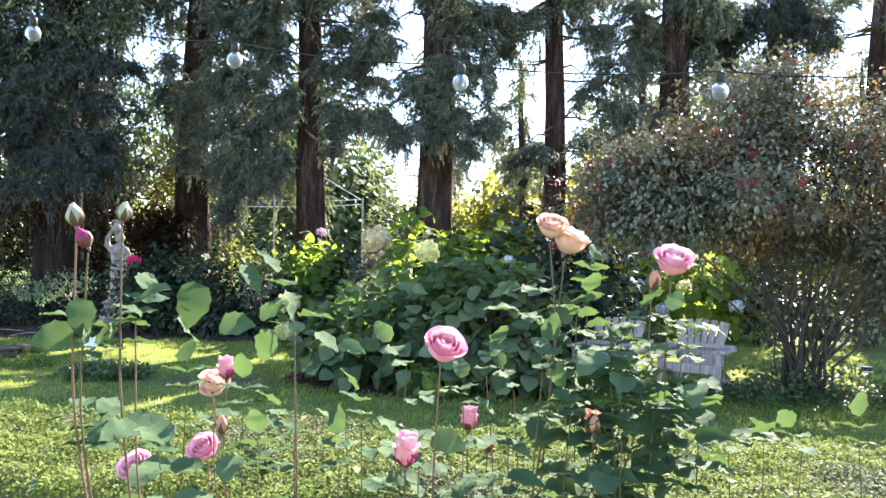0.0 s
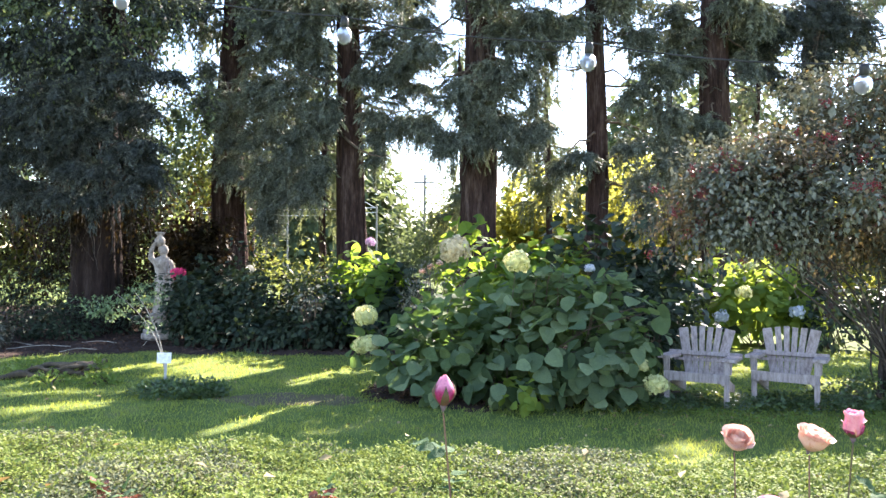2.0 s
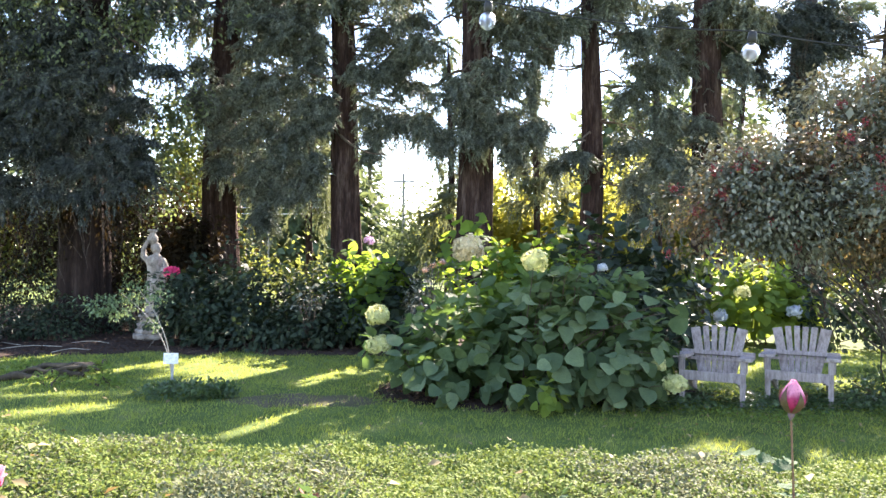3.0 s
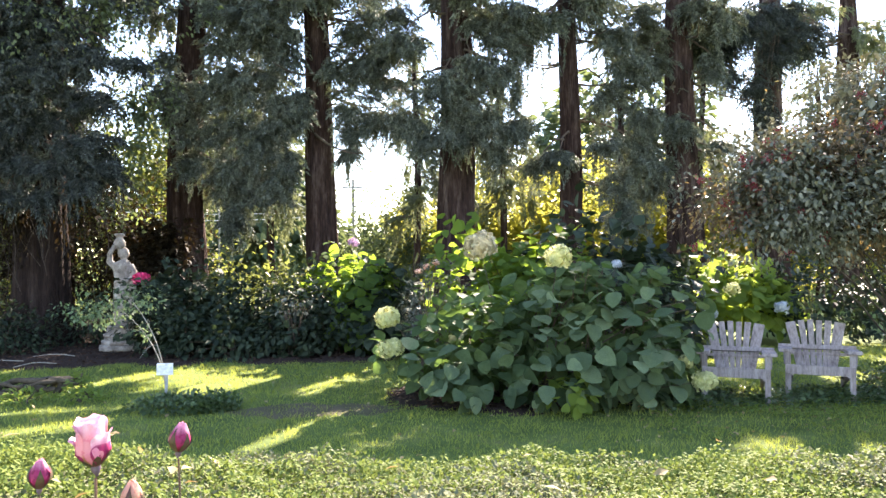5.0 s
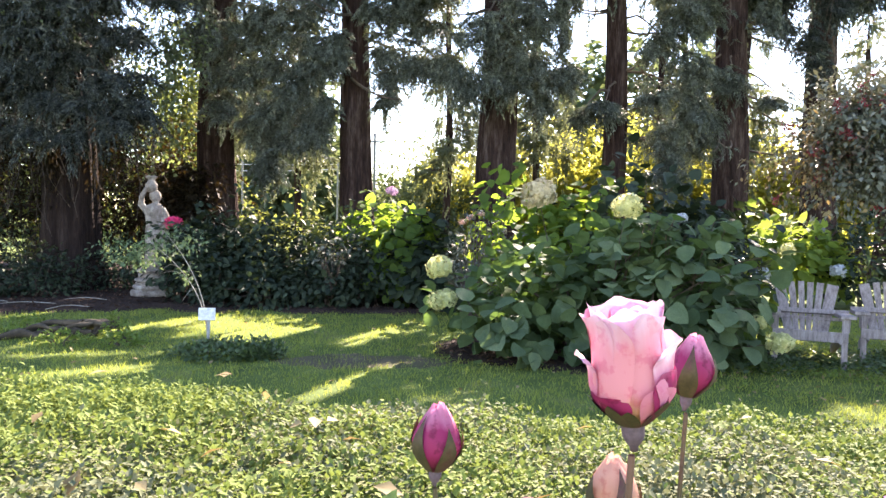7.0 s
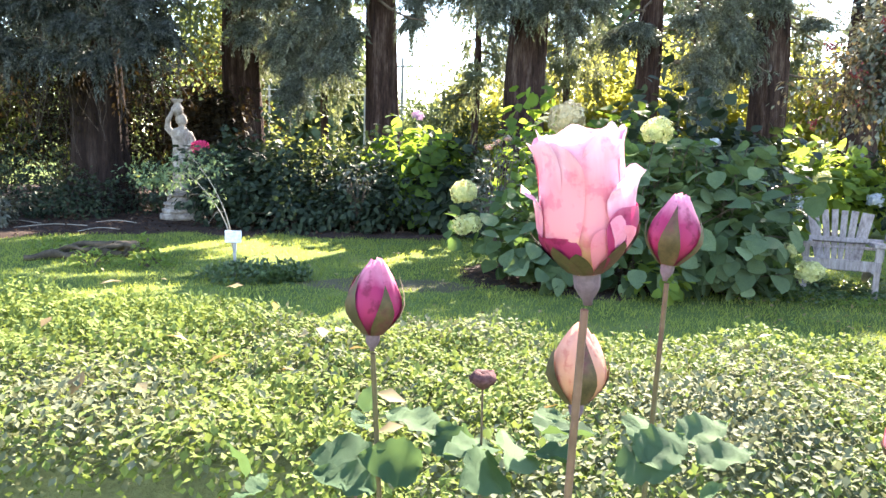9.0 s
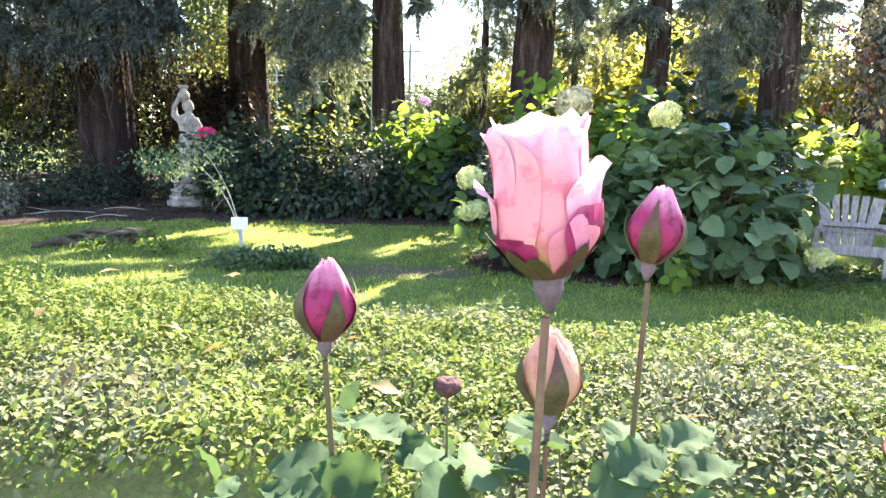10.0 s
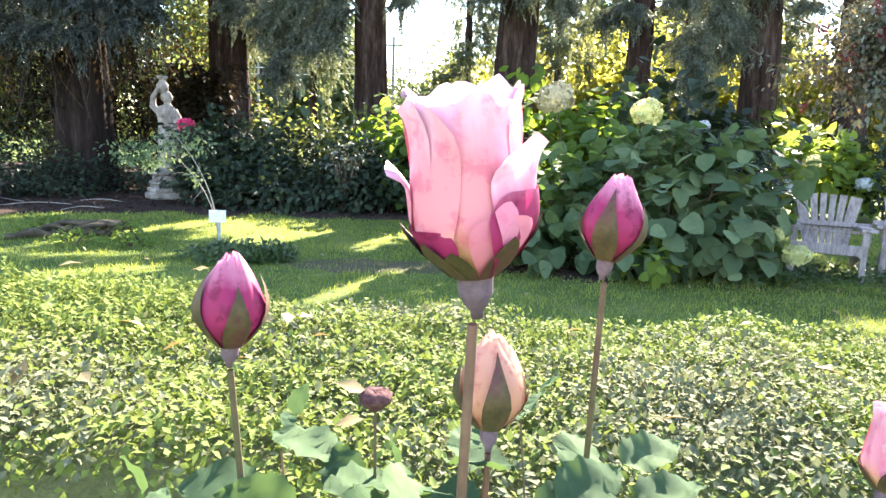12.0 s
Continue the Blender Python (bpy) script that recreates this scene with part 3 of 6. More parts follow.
        V, F = tube(line, np.linspace(0.035, 0.012, 7), 5)
        child("limb", mesh_np("limb", V, F, M["twig"], True), tree)
        # drooping flat boughlets in the clump, fingers on both sides of each
        for k in range(int(20 + 84 * rx * rz)):
            d = rand_dirs(1, r, -0.9, 0.9)[0] * r.uniform(0.25, 0.95)
            root = c + d * np.array([rx, 0.6 * rx, rz])
            out = unit(d * np.array([1.0, 1.0, 0.0]) + np.array([0, -0.35, 0]) + r.normal(size=3) * np.array([0.3, 0.3, 0.0]))
            flank = np.array([-out[1], out[0], 0.0])
            ln, fall = r.uniform(0.25, 0.5), r.uniform(0.25, 0.9)
            for q in range(6):
                f = q / 5
                at_ = root + out * ln * (f - 0.4) - np.array([0, 0, fall * ln * f * f])
                tilt = out - np.array([0, 0, 2 * fall * f])
                for sg in (1, -1):
                    P.append(at_ + r.normal(size=3) * 0.015)
                    D.append(unit(tilt) * (0.45 + 0.5 * f) + flank * sg * (0.85 - 0.4 * f) + np.array([0, 0, -r.uniform(0.05, 0.4)]))
                    S.append(r.uniform(0.17, 0.27) * (1.15 - 0.45 * f))
            if d[2] < 0.2 and r.random() < 0.5:
                for q in range(r.integers(2, 6)):
                    P.append(root + np.array([r.normal() * 0.03, r.normal() * 0.03, -0.14 * q]))
                    D.append(np.array([r.normal() * 0.2, r.normal() * 0.2, -1.0]))
                    S.append(r.uniform(0.16, 0.26))
    P, D, S = np.array(P), np.array(D), np.array(S)
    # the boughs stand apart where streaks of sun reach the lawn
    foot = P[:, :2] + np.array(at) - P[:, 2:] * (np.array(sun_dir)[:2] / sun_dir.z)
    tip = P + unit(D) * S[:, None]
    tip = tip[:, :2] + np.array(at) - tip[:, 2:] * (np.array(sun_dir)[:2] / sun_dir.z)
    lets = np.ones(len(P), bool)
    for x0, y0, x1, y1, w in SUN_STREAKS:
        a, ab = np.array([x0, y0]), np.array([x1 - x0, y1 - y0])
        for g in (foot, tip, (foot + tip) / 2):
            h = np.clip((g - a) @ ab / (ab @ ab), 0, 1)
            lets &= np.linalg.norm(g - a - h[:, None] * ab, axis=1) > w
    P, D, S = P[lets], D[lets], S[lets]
    R = turns_of(D, unit(r.normal(size=D.shape) * 0.7 + np.array([0, 0, 1.0])))
    pick = r.integers(0, 3, len(P))
    V, F = join(*[bake(SPRAYS[k], P[pick == k], R[pick == k], S[pick == k]) for k in range(3)])
    child("crown", mesh_np("crown", V, F, mat), tree)
    return tree


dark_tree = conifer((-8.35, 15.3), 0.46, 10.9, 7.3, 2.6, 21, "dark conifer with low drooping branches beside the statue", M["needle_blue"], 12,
        clumps=[(-7.53, 14.0, 3.33, 0.34, 0.16), (-8.05, 14.0, 3.42, 0.40, 0.14), (-7.00, 14.0, 3.05, 0.26, 0.12), (-8.34, 14.0, 2.88, 0.40, 0.14), (-7.72, 14.0, 2.88, 0.22, 0.10), (-9.33, 16.6, 6.39, 1.31, 0.71), (-10.46, 16.6, 5.30, 1.30, 0.83), (-8.41, 16.6, 4.97, 0.72, 0.60), (-8.29, 16.6, 6.65, 0.72, 0.60), (-10.92, 16.6, 6.36, 1.06, 0.71), (-8.20, 14.2, 4.80, 1.21, 0.75), (-6.93, 14.2, 4.62, 0.59, 0.34), (-6.95, 14.2, 5.45, 0.4, 0.24), (-7.19, 14.2, 3.78, 0.81, 0.38), (-8.81, 14.2, 3.83, 1.00, 0.50), (-7.90, 14.2, 6.00, 0.70, 0.55), (-9.14, 14.2, 5.97, 1.29, 0.85), (-9.58, 14.2, 4.55, 1.09, 0.75), (-7.65, 14.2, 5.32, 0.86, 0.38), (-10.07, 14.2, 3.57, 0.89, 0.50), (-6.74, 14.2, 3.34, 0.46, 0.24), (-9.60, 14.2, 3.00, 0.60, 0.40), (-6.24, 14.2, 5.29, 0.39, 0.12), (-7.96, 14.2, 4.26, 0.71, 0.40), (-8.34, 14.2, 5.67, 0.60, 0.40)], lean=(0.012, 0), bark="shaded_bark")
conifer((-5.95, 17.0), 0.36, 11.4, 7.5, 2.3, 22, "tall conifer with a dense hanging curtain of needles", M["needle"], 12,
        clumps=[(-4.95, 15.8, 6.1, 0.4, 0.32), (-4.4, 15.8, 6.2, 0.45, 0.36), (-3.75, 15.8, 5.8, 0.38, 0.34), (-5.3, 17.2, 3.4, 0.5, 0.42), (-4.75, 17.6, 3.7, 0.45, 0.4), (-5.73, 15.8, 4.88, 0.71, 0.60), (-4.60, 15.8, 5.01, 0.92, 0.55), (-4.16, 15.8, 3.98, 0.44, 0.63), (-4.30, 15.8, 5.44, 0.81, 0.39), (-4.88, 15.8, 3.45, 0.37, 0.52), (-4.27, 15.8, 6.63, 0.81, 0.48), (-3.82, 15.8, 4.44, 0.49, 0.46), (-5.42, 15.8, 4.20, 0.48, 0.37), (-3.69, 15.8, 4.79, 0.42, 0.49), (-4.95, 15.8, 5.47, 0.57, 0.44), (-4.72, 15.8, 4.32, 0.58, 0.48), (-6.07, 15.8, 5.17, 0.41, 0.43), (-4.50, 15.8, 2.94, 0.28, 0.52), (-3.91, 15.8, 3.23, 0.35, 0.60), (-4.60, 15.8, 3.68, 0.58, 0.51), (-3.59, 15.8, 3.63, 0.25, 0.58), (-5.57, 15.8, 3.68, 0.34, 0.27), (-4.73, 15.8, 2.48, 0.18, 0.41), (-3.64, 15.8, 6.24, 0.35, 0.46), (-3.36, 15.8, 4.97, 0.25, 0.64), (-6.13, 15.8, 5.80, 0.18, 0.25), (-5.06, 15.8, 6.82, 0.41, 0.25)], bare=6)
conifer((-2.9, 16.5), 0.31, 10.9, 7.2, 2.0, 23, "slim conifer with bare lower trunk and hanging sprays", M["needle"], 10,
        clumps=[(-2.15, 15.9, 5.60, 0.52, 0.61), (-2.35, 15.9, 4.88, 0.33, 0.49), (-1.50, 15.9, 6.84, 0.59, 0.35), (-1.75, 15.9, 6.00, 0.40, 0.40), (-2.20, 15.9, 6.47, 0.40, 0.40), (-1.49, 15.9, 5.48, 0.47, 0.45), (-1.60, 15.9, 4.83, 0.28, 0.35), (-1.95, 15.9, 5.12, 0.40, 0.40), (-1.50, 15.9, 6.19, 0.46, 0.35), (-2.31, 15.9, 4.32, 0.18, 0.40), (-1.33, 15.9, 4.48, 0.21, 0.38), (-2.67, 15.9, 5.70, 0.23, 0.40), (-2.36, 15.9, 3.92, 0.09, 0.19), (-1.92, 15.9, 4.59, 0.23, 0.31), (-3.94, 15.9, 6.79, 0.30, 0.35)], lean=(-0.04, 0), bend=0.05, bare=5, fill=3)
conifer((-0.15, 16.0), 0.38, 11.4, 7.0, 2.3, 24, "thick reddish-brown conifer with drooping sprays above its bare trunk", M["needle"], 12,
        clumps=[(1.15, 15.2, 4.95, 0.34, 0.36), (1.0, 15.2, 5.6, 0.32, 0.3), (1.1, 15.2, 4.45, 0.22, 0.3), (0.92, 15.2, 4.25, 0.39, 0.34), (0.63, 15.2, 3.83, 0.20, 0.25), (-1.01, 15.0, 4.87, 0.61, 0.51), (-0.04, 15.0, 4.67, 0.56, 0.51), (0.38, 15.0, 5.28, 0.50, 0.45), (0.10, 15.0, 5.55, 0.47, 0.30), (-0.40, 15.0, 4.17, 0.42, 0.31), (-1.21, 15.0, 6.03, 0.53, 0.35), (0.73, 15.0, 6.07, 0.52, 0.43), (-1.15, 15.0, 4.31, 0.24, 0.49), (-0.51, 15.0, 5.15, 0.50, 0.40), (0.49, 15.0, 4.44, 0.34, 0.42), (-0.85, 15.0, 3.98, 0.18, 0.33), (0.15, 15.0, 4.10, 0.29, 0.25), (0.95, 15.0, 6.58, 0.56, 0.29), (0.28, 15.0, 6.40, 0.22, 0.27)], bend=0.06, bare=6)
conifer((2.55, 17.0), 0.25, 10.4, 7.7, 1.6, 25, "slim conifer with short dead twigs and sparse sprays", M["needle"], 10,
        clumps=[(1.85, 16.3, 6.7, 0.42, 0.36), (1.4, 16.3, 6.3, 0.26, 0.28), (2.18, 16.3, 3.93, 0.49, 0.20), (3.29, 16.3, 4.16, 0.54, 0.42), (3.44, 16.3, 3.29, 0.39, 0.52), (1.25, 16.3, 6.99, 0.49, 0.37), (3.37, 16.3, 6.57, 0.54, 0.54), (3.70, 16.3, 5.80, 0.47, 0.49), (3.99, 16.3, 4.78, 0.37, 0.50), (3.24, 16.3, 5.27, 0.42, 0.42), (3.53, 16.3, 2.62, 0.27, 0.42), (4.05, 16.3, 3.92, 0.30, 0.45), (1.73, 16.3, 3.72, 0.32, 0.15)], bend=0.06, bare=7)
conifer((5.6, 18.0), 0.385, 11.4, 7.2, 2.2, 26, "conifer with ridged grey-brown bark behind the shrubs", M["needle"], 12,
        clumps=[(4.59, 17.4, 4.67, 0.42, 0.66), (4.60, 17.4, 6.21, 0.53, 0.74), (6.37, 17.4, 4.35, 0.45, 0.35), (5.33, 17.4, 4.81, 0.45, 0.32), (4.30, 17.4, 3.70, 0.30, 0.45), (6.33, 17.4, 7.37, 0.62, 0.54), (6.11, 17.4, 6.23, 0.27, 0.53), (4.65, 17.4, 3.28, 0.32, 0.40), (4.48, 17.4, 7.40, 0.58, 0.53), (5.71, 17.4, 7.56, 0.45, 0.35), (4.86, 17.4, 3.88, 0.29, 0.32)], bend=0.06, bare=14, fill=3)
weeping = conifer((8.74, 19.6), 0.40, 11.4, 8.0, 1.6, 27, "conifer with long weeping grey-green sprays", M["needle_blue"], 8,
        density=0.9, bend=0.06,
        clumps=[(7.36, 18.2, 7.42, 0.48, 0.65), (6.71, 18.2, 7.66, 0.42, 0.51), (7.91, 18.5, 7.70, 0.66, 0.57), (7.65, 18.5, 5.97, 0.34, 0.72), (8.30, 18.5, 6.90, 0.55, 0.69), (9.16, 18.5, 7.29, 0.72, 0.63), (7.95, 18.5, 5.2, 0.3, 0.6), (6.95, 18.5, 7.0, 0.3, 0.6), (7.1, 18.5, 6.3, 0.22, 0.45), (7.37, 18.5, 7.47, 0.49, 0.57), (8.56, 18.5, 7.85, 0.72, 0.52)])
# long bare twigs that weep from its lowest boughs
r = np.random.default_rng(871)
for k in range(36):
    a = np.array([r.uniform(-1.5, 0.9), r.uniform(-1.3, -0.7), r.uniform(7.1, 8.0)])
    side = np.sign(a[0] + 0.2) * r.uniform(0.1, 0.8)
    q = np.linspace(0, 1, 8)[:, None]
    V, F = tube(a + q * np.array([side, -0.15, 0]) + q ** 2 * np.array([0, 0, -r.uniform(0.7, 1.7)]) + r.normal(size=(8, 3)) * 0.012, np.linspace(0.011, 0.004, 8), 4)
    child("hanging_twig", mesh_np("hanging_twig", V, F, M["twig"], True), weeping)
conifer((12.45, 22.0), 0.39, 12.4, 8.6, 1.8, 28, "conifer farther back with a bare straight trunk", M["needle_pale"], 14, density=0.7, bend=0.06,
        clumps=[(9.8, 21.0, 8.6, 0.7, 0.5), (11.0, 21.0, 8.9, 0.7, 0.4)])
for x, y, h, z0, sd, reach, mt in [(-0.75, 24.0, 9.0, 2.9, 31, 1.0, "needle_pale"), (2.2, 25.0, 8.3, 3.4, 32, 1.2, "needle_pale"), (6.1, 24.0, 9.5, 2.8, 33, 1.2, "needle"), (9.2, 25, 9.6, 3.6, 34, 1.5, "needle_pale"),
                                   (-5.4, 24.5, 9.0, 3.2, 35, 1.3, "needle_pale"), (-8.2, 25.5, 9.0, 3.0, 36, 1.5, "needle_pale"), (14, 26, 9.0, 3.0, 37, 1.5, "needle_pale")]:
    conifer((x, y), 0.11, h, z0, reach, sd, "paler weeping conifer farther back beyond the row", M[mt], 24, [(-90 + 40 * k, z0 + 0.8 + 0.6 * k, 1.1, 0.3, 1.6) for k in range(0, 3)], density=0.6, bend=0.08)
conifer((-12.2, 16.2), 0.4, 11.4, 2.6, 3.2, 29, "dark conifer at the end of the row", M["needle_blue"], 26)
# added as dark backing that closes sky gaps behind the dark conifer
conifer((-9.7, 19.0), 0.3, 10.9, 3.0, 1.7, 38, "dark conifer close behind the row", M["needle_blue"], 26, density=1.1, bark="shaded_bark")
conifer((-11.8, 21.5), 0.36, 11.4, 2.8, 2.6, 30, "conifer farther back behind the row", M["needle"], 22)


# small-leaved vine that has climbed into the dark conifer
for k, (c, rad, n) in enumerate([((-0.6, -1.3, 6.4), (1.9, 0.7, 1.5), 2600), ((1.6, -0.9, 6.4), (1.3, 0.6, 1.2), 1000), ((1.9, -0.4, 3.6), (0.7, 0.4, 1.2), 700), ((2.0, -0.5, 4.5), (0.7, 0.4, 0.8), 900)]):
    P, R, q = leaf_shell(c, rad, n, 35 + k, -1.0, 0.5, 0.85, 0.5)
    V, F = bake(LEAF_ROUND, P, R, 0.06 + 0.05 * q)
    child("climbing_vine", mesh_np("climbing_vine", V, F, M["vine"]), dark_tree, "small grey-green vine leaves")


# ---------------------------------------------------------------- shrubs
def bloom(parent, at, size, mat, label, n=170, squash=0.85, seed=0):
    """A rounded flower head of many small four-petalled florets."""
    r = np.random.default_rng(seed + 900)
    d = rand_dirs(n, r, -0.75, 1.0)
    P = d * (lumpy(d, seed, 0.16) * r.uniform(0.86, 1.06, n))[:, None] * np.array([1, 1, squash]) * size * 0.5
    R = turns_of(np.cross(d, r.normal(size=d.shape)), unit(d + r.normal(size=d.shape) * 0.45))
    V0, F0 = [], []
    for q in range(4):
        c, s = math.cos(q * math.pi / 2), math.sin(q * math.pi / 2)
        b = len(V0)
        V0 += [(0, 0, 0), (0.32 * c - 0.3 * s, 0.32 * s + 0.3 * c, 0.1), (0.75 * c, 0.75 * s, 0.0), (0.32 * c + 0.3 * s, 0.32 * s - 0.3 * c, 0.1)]
        F0 += [(b, b + 3, b + 2, b + 1)]
    V, F = bake((np.array(V0, float), np.array(F0)), P, R, np.full(n, size * (0.115 if n > 200 else 0.15)) * r.uniform(0.8, 1.25, n))
    core = lathe([(0.002, -0.3 * size), (0.18 * size, -0.2 * size), (0.26 * size, 0.0), (0.2 * size, 0.18 * size), (0.002, 0.28 * size)], 12)
    V, F = join((V, F), core)
    return child("flower_head", mesh_np("flower_head", V, F, mat), parent, label, pose(*at, r.uniform(-20, 20), r.uniform(-20, 20), r.uniform(0, 360)))


def stems_mesh(tips, base_r, seed, radius=0.012, base=(0, 0)):
    r = np.random.default_rng(seed)
    out = []
    for t in tips:
        b = np.array([base[0] + r.normal() * base_r, base[1] + r.normal() * base_r, 0.0])
        t = np.asarray(t, float)
        s = np.linspace(0, 1, 6)[:, None]
        line = b * (1 - s) + t * s + np.array([0, 0, 1]) * (0.12 * np.linalg.norm(t - b) * np.sin(math.pi * s)) + r.normal(size=(6, 3)) * 0.012
        out.append(tube(line, np.linspace(radius, radius * 0.4, 6), 5))
    return out


def put_stems(ob, stems, mat):
    for V, F in stems:
        child("stem", mesh_np("stem", V, F, mat, True), ob)


def shrub(name, at, radii, n, leaf, size, mat, seed, label, category="shrub", zc=None, zmin=-0.6, lump=0.3, depth=0.5, stems=14, droop=0.4, group="", wood="twig"):
    ob = thing(name, (at[0], at[1], 0), label, category, group)
    c = np.array([0, 0, zc if zc is not None else radii[2] * 0.45])
    P, R, q = leaf_shell(c, radii, n, seed, zmin, lump, depth, droop)
    V, F = bake(leaf, P, R, size[0] + (size[1] - size[0]) * q)
    r = np.random.default_rng(seed)
    tips = P[r.integers(0, len(P), stems)] * 0.92
    put_stems(ob, stems_mesh(tips, 0.12 * radii[0], seed), M[wood])
    child("foliage", mesh_np("foliage", V, F, mat), ob)
    return ob


def big_hydrangea():
    """The broad oak-green hydrangea in the lawn: single large leaves outside, a mass of leaves within."""
    ob = thing("hydrangea_bush", (0.2, 9.35, 0), "broad green hydrangea bush with large leaves and faded cream flower heads", "hydrangea")
    lobes = [((-0.95, -0.05, 0.5), (0.7, 0.7, 0.5)), ((0.2, -0.2, 0.72), (0.88, 0.9, 0.84)), ((0.95, -0.35, 0.62), (0.85, 0.85, 0.78)),
             ((0.45, 0.0, 0.95), (0.7, 0.7, 0.62)), ((-0.35, 0.1, 0.62), (0.65, 0.7, 0.55)), ((1.35, -0.2, 0.45), (0.5, 0.6, 0.55)),
             ((-0.8, -0.5, 0.28), (0.55, 0.45, 0.34)), ((0.1, -0.75, 0.3), (0.75, 0.42, 0.36)), ((0.95, -0.7, 0.32), (0.6, 0.42, 0.36))]
    Ps, Rs, qs = [], [], []
    for i, (c, rad) in enumerate(lobes):
        P, R, q = leaf_shell(c, rad, 330 if i < 6 else 110, 40 + i, -0.75, 0.3, 0.52, 0.38)
        Ps.append(P)
        Rs.append(R)
        qs.append(q)
    P, R, q = np.concatenate(Ps), np.concatenate(Rs), np.concatenate(qs)
    heads = [((-1.53, 9.28, 0.95), 0.30, "bloom_cream", "large pale lime flower head"), ((-1.49, 9.10, 0.62), 0.27, "bloom_cream", "pale lime flower head"),
             ((0.335, 8.50, 1.67), 0.28, "bloom_cream", "cream flower head turning tan"), ((-0.41, 9.39, 1.81), 0.37, "bloom_tan", "large faded tan flower head"),
             ((1.88, 8.25, 0.32), 0.25, "bloom_cream", "cream flower head near the ground"), ((1.76, 8.5, 0.50), 0.17, "bloom_cream", "greenish flower head"),
             ((1.34, 9.6, 1.58), 0.12, "bloom_white", "small white flower head")]
    # the flower heads push the leaves aside
    keep = np.ones(len(P), bool)
    for p, s, m, lb in heads:
        d = P - (np.array(p) - np.array([0.2, 9.35, 0.0]))
        keep &= ~((np.hypot(d[:, 0], d[:, 2] + 0.06) < s * 0.62) & (d[:, 1] < 0.15))
    P, R, q = P[keep], R[keep], q[keep]
    r = np.random.default_rng(41)
    front = np.argsort(P[:, 1] + 0.35 * r.random(len(P)))
    single, rest = front[:300], front[300:]
    V, F = bake(LEAF_BIG, P[rest], R[rest], 0.12 + 0.10 * q[rest])
    child("foliage", mesh_np("foliage", V, F, M["hyd"], True), ob)
    tips = P[r.integers(0, len(P), 46)] * 0.97
    put_stems(ob, stems_mesh(tips, 0.22, 42, 0.011), M["twig"])
    shapes = [mesh_np("leaf", *leaf_template(7, w, f, c, 0.7, 0.03, 0.6, 0.012), M["hyd_one"], True) for w, f, c in ((0.92, 0.12, 0.22), (0.82, 0.2, 0.15), (0.96, 0.08, 0.3), (0.86, 0.25, 0.25))]
    for k, i in enumerate(single):
        m = Matrix(R[i].tolist()).to_4x4()
        m.translation = P[i].tolist()
        child("leaf", shapes[k % 4], ob, "", m @ Matrix.Diagonal((*[0.145 + 0.10 * q[i]] * 3, 1)))
    for i, (p, s, m, lb) in enumerate(heads):
        at = (p[0] - 0.2, p[1] - 9.35, p[2])
        bloom(ob, at, s, M[m], lb, 330, 0.88, i)
        put_stems(ob, stems_mesh([(at[0], at[1], at[2] - 0.03)], 0.05, 60 + i, 0.008, (at[0] * 0.6, at[1] * 0.6)), M["twig"])
    # upright shoots above the mass, with leaves in pairs
    wood, P, D = [], [], []
    for k in range(20):
        top = np.array([r.uniform(0.15, 1.5), r.uniform(-0.75, 0.0), 0.0])
        top[2] = 1.58 - 0.16 * abs(top[0] - 0.55) + r.uniform(-0.12, 0.1)
        foot = top * np.array([0.8, 0.7, 0.4])
        s = np.linspace(0, 1, 6)[:, None]
        line = foot * (1 - s) + top * s + r.normal(size=(6, 3)) * 0.015
        wood.append(tube(line, np.linspace(0.008, 0.004, 6), 5))
        for q in (0.55, 0.75, 0.9, 1.0):
            a = r.uniform(0, 2 * math.pi)
            for w in (0, math.pi):
                P.append(foot * (1 - q) + top * q)
                D.append((math.cos(a + w), math.sin(a + w), r.uniform(-0.35, 0.35)))
    P, D = np.array(P), np.array(D)
    V, F = bake(LEAF_BIG, P, turns_of(D, unit(np.array([0, -0.35, 1.0]) + r.normal(size=P.shape) * 0.3)), r.uniform(0.13, 0.2, len(P)))
    child("shoot_leaves", mesh_np("shoot_leaves", V, F, M["hyd"], True), ob, "leaves in pairs on upright shoots")
    put_stems(ob, wood, M["stem_green"])
    # a pale young shoot low at the front
    P, R, q = leaf_shell((0.18, -1.12, 0.2), (0.24, 0.2, 0.24), 46, 77, -0.5, 0.2, 0.4, 0.4)
    V, F = bake(LEAF_BIG, P, R, 0.1 + 0.06 * q)
    child("young_shoot", mesh_np("young_shoot", V, F, M["lime"], True), ob, "pale green young leaves")
    return ob


big_hydrangea()

# evergreen bank behind the lawn
for i, (x, y, rx, ry, h) in enumerate([(-5.5, 13.7, 0.65, 0.65, 1.2), (-4.9, 14.1, 0.75, 0.65, 1.4), (-4.2, 14.0, 0.8, 0.7, 1.4), (-3.4, 14.1, 0.8, 0.7, 1.42), (-2.65, 13.9, 0.75, 0.7, 1.38), (-5.0, 13.2, 0.6, 0.5, 0.8), (-4.2, 13.15, 0.6, 0.5, 0.75), (-3.4, 13.2, 0.6, 0.5, 0.75), (-2.6, 13.15, 0.6, 0.5, 0.8)]):
    shrub("evergreen_shrub", (x, y), (rx, ry, h * 0.62), 1050, LEAF_ROUND, (0.08, 0.15), M["dark"], 100 + i, "dark glossy evergreen shrub along the bed edge", zc=h * 0.42, group="evergreen shrubs", lump=0.55, depth=0.6)
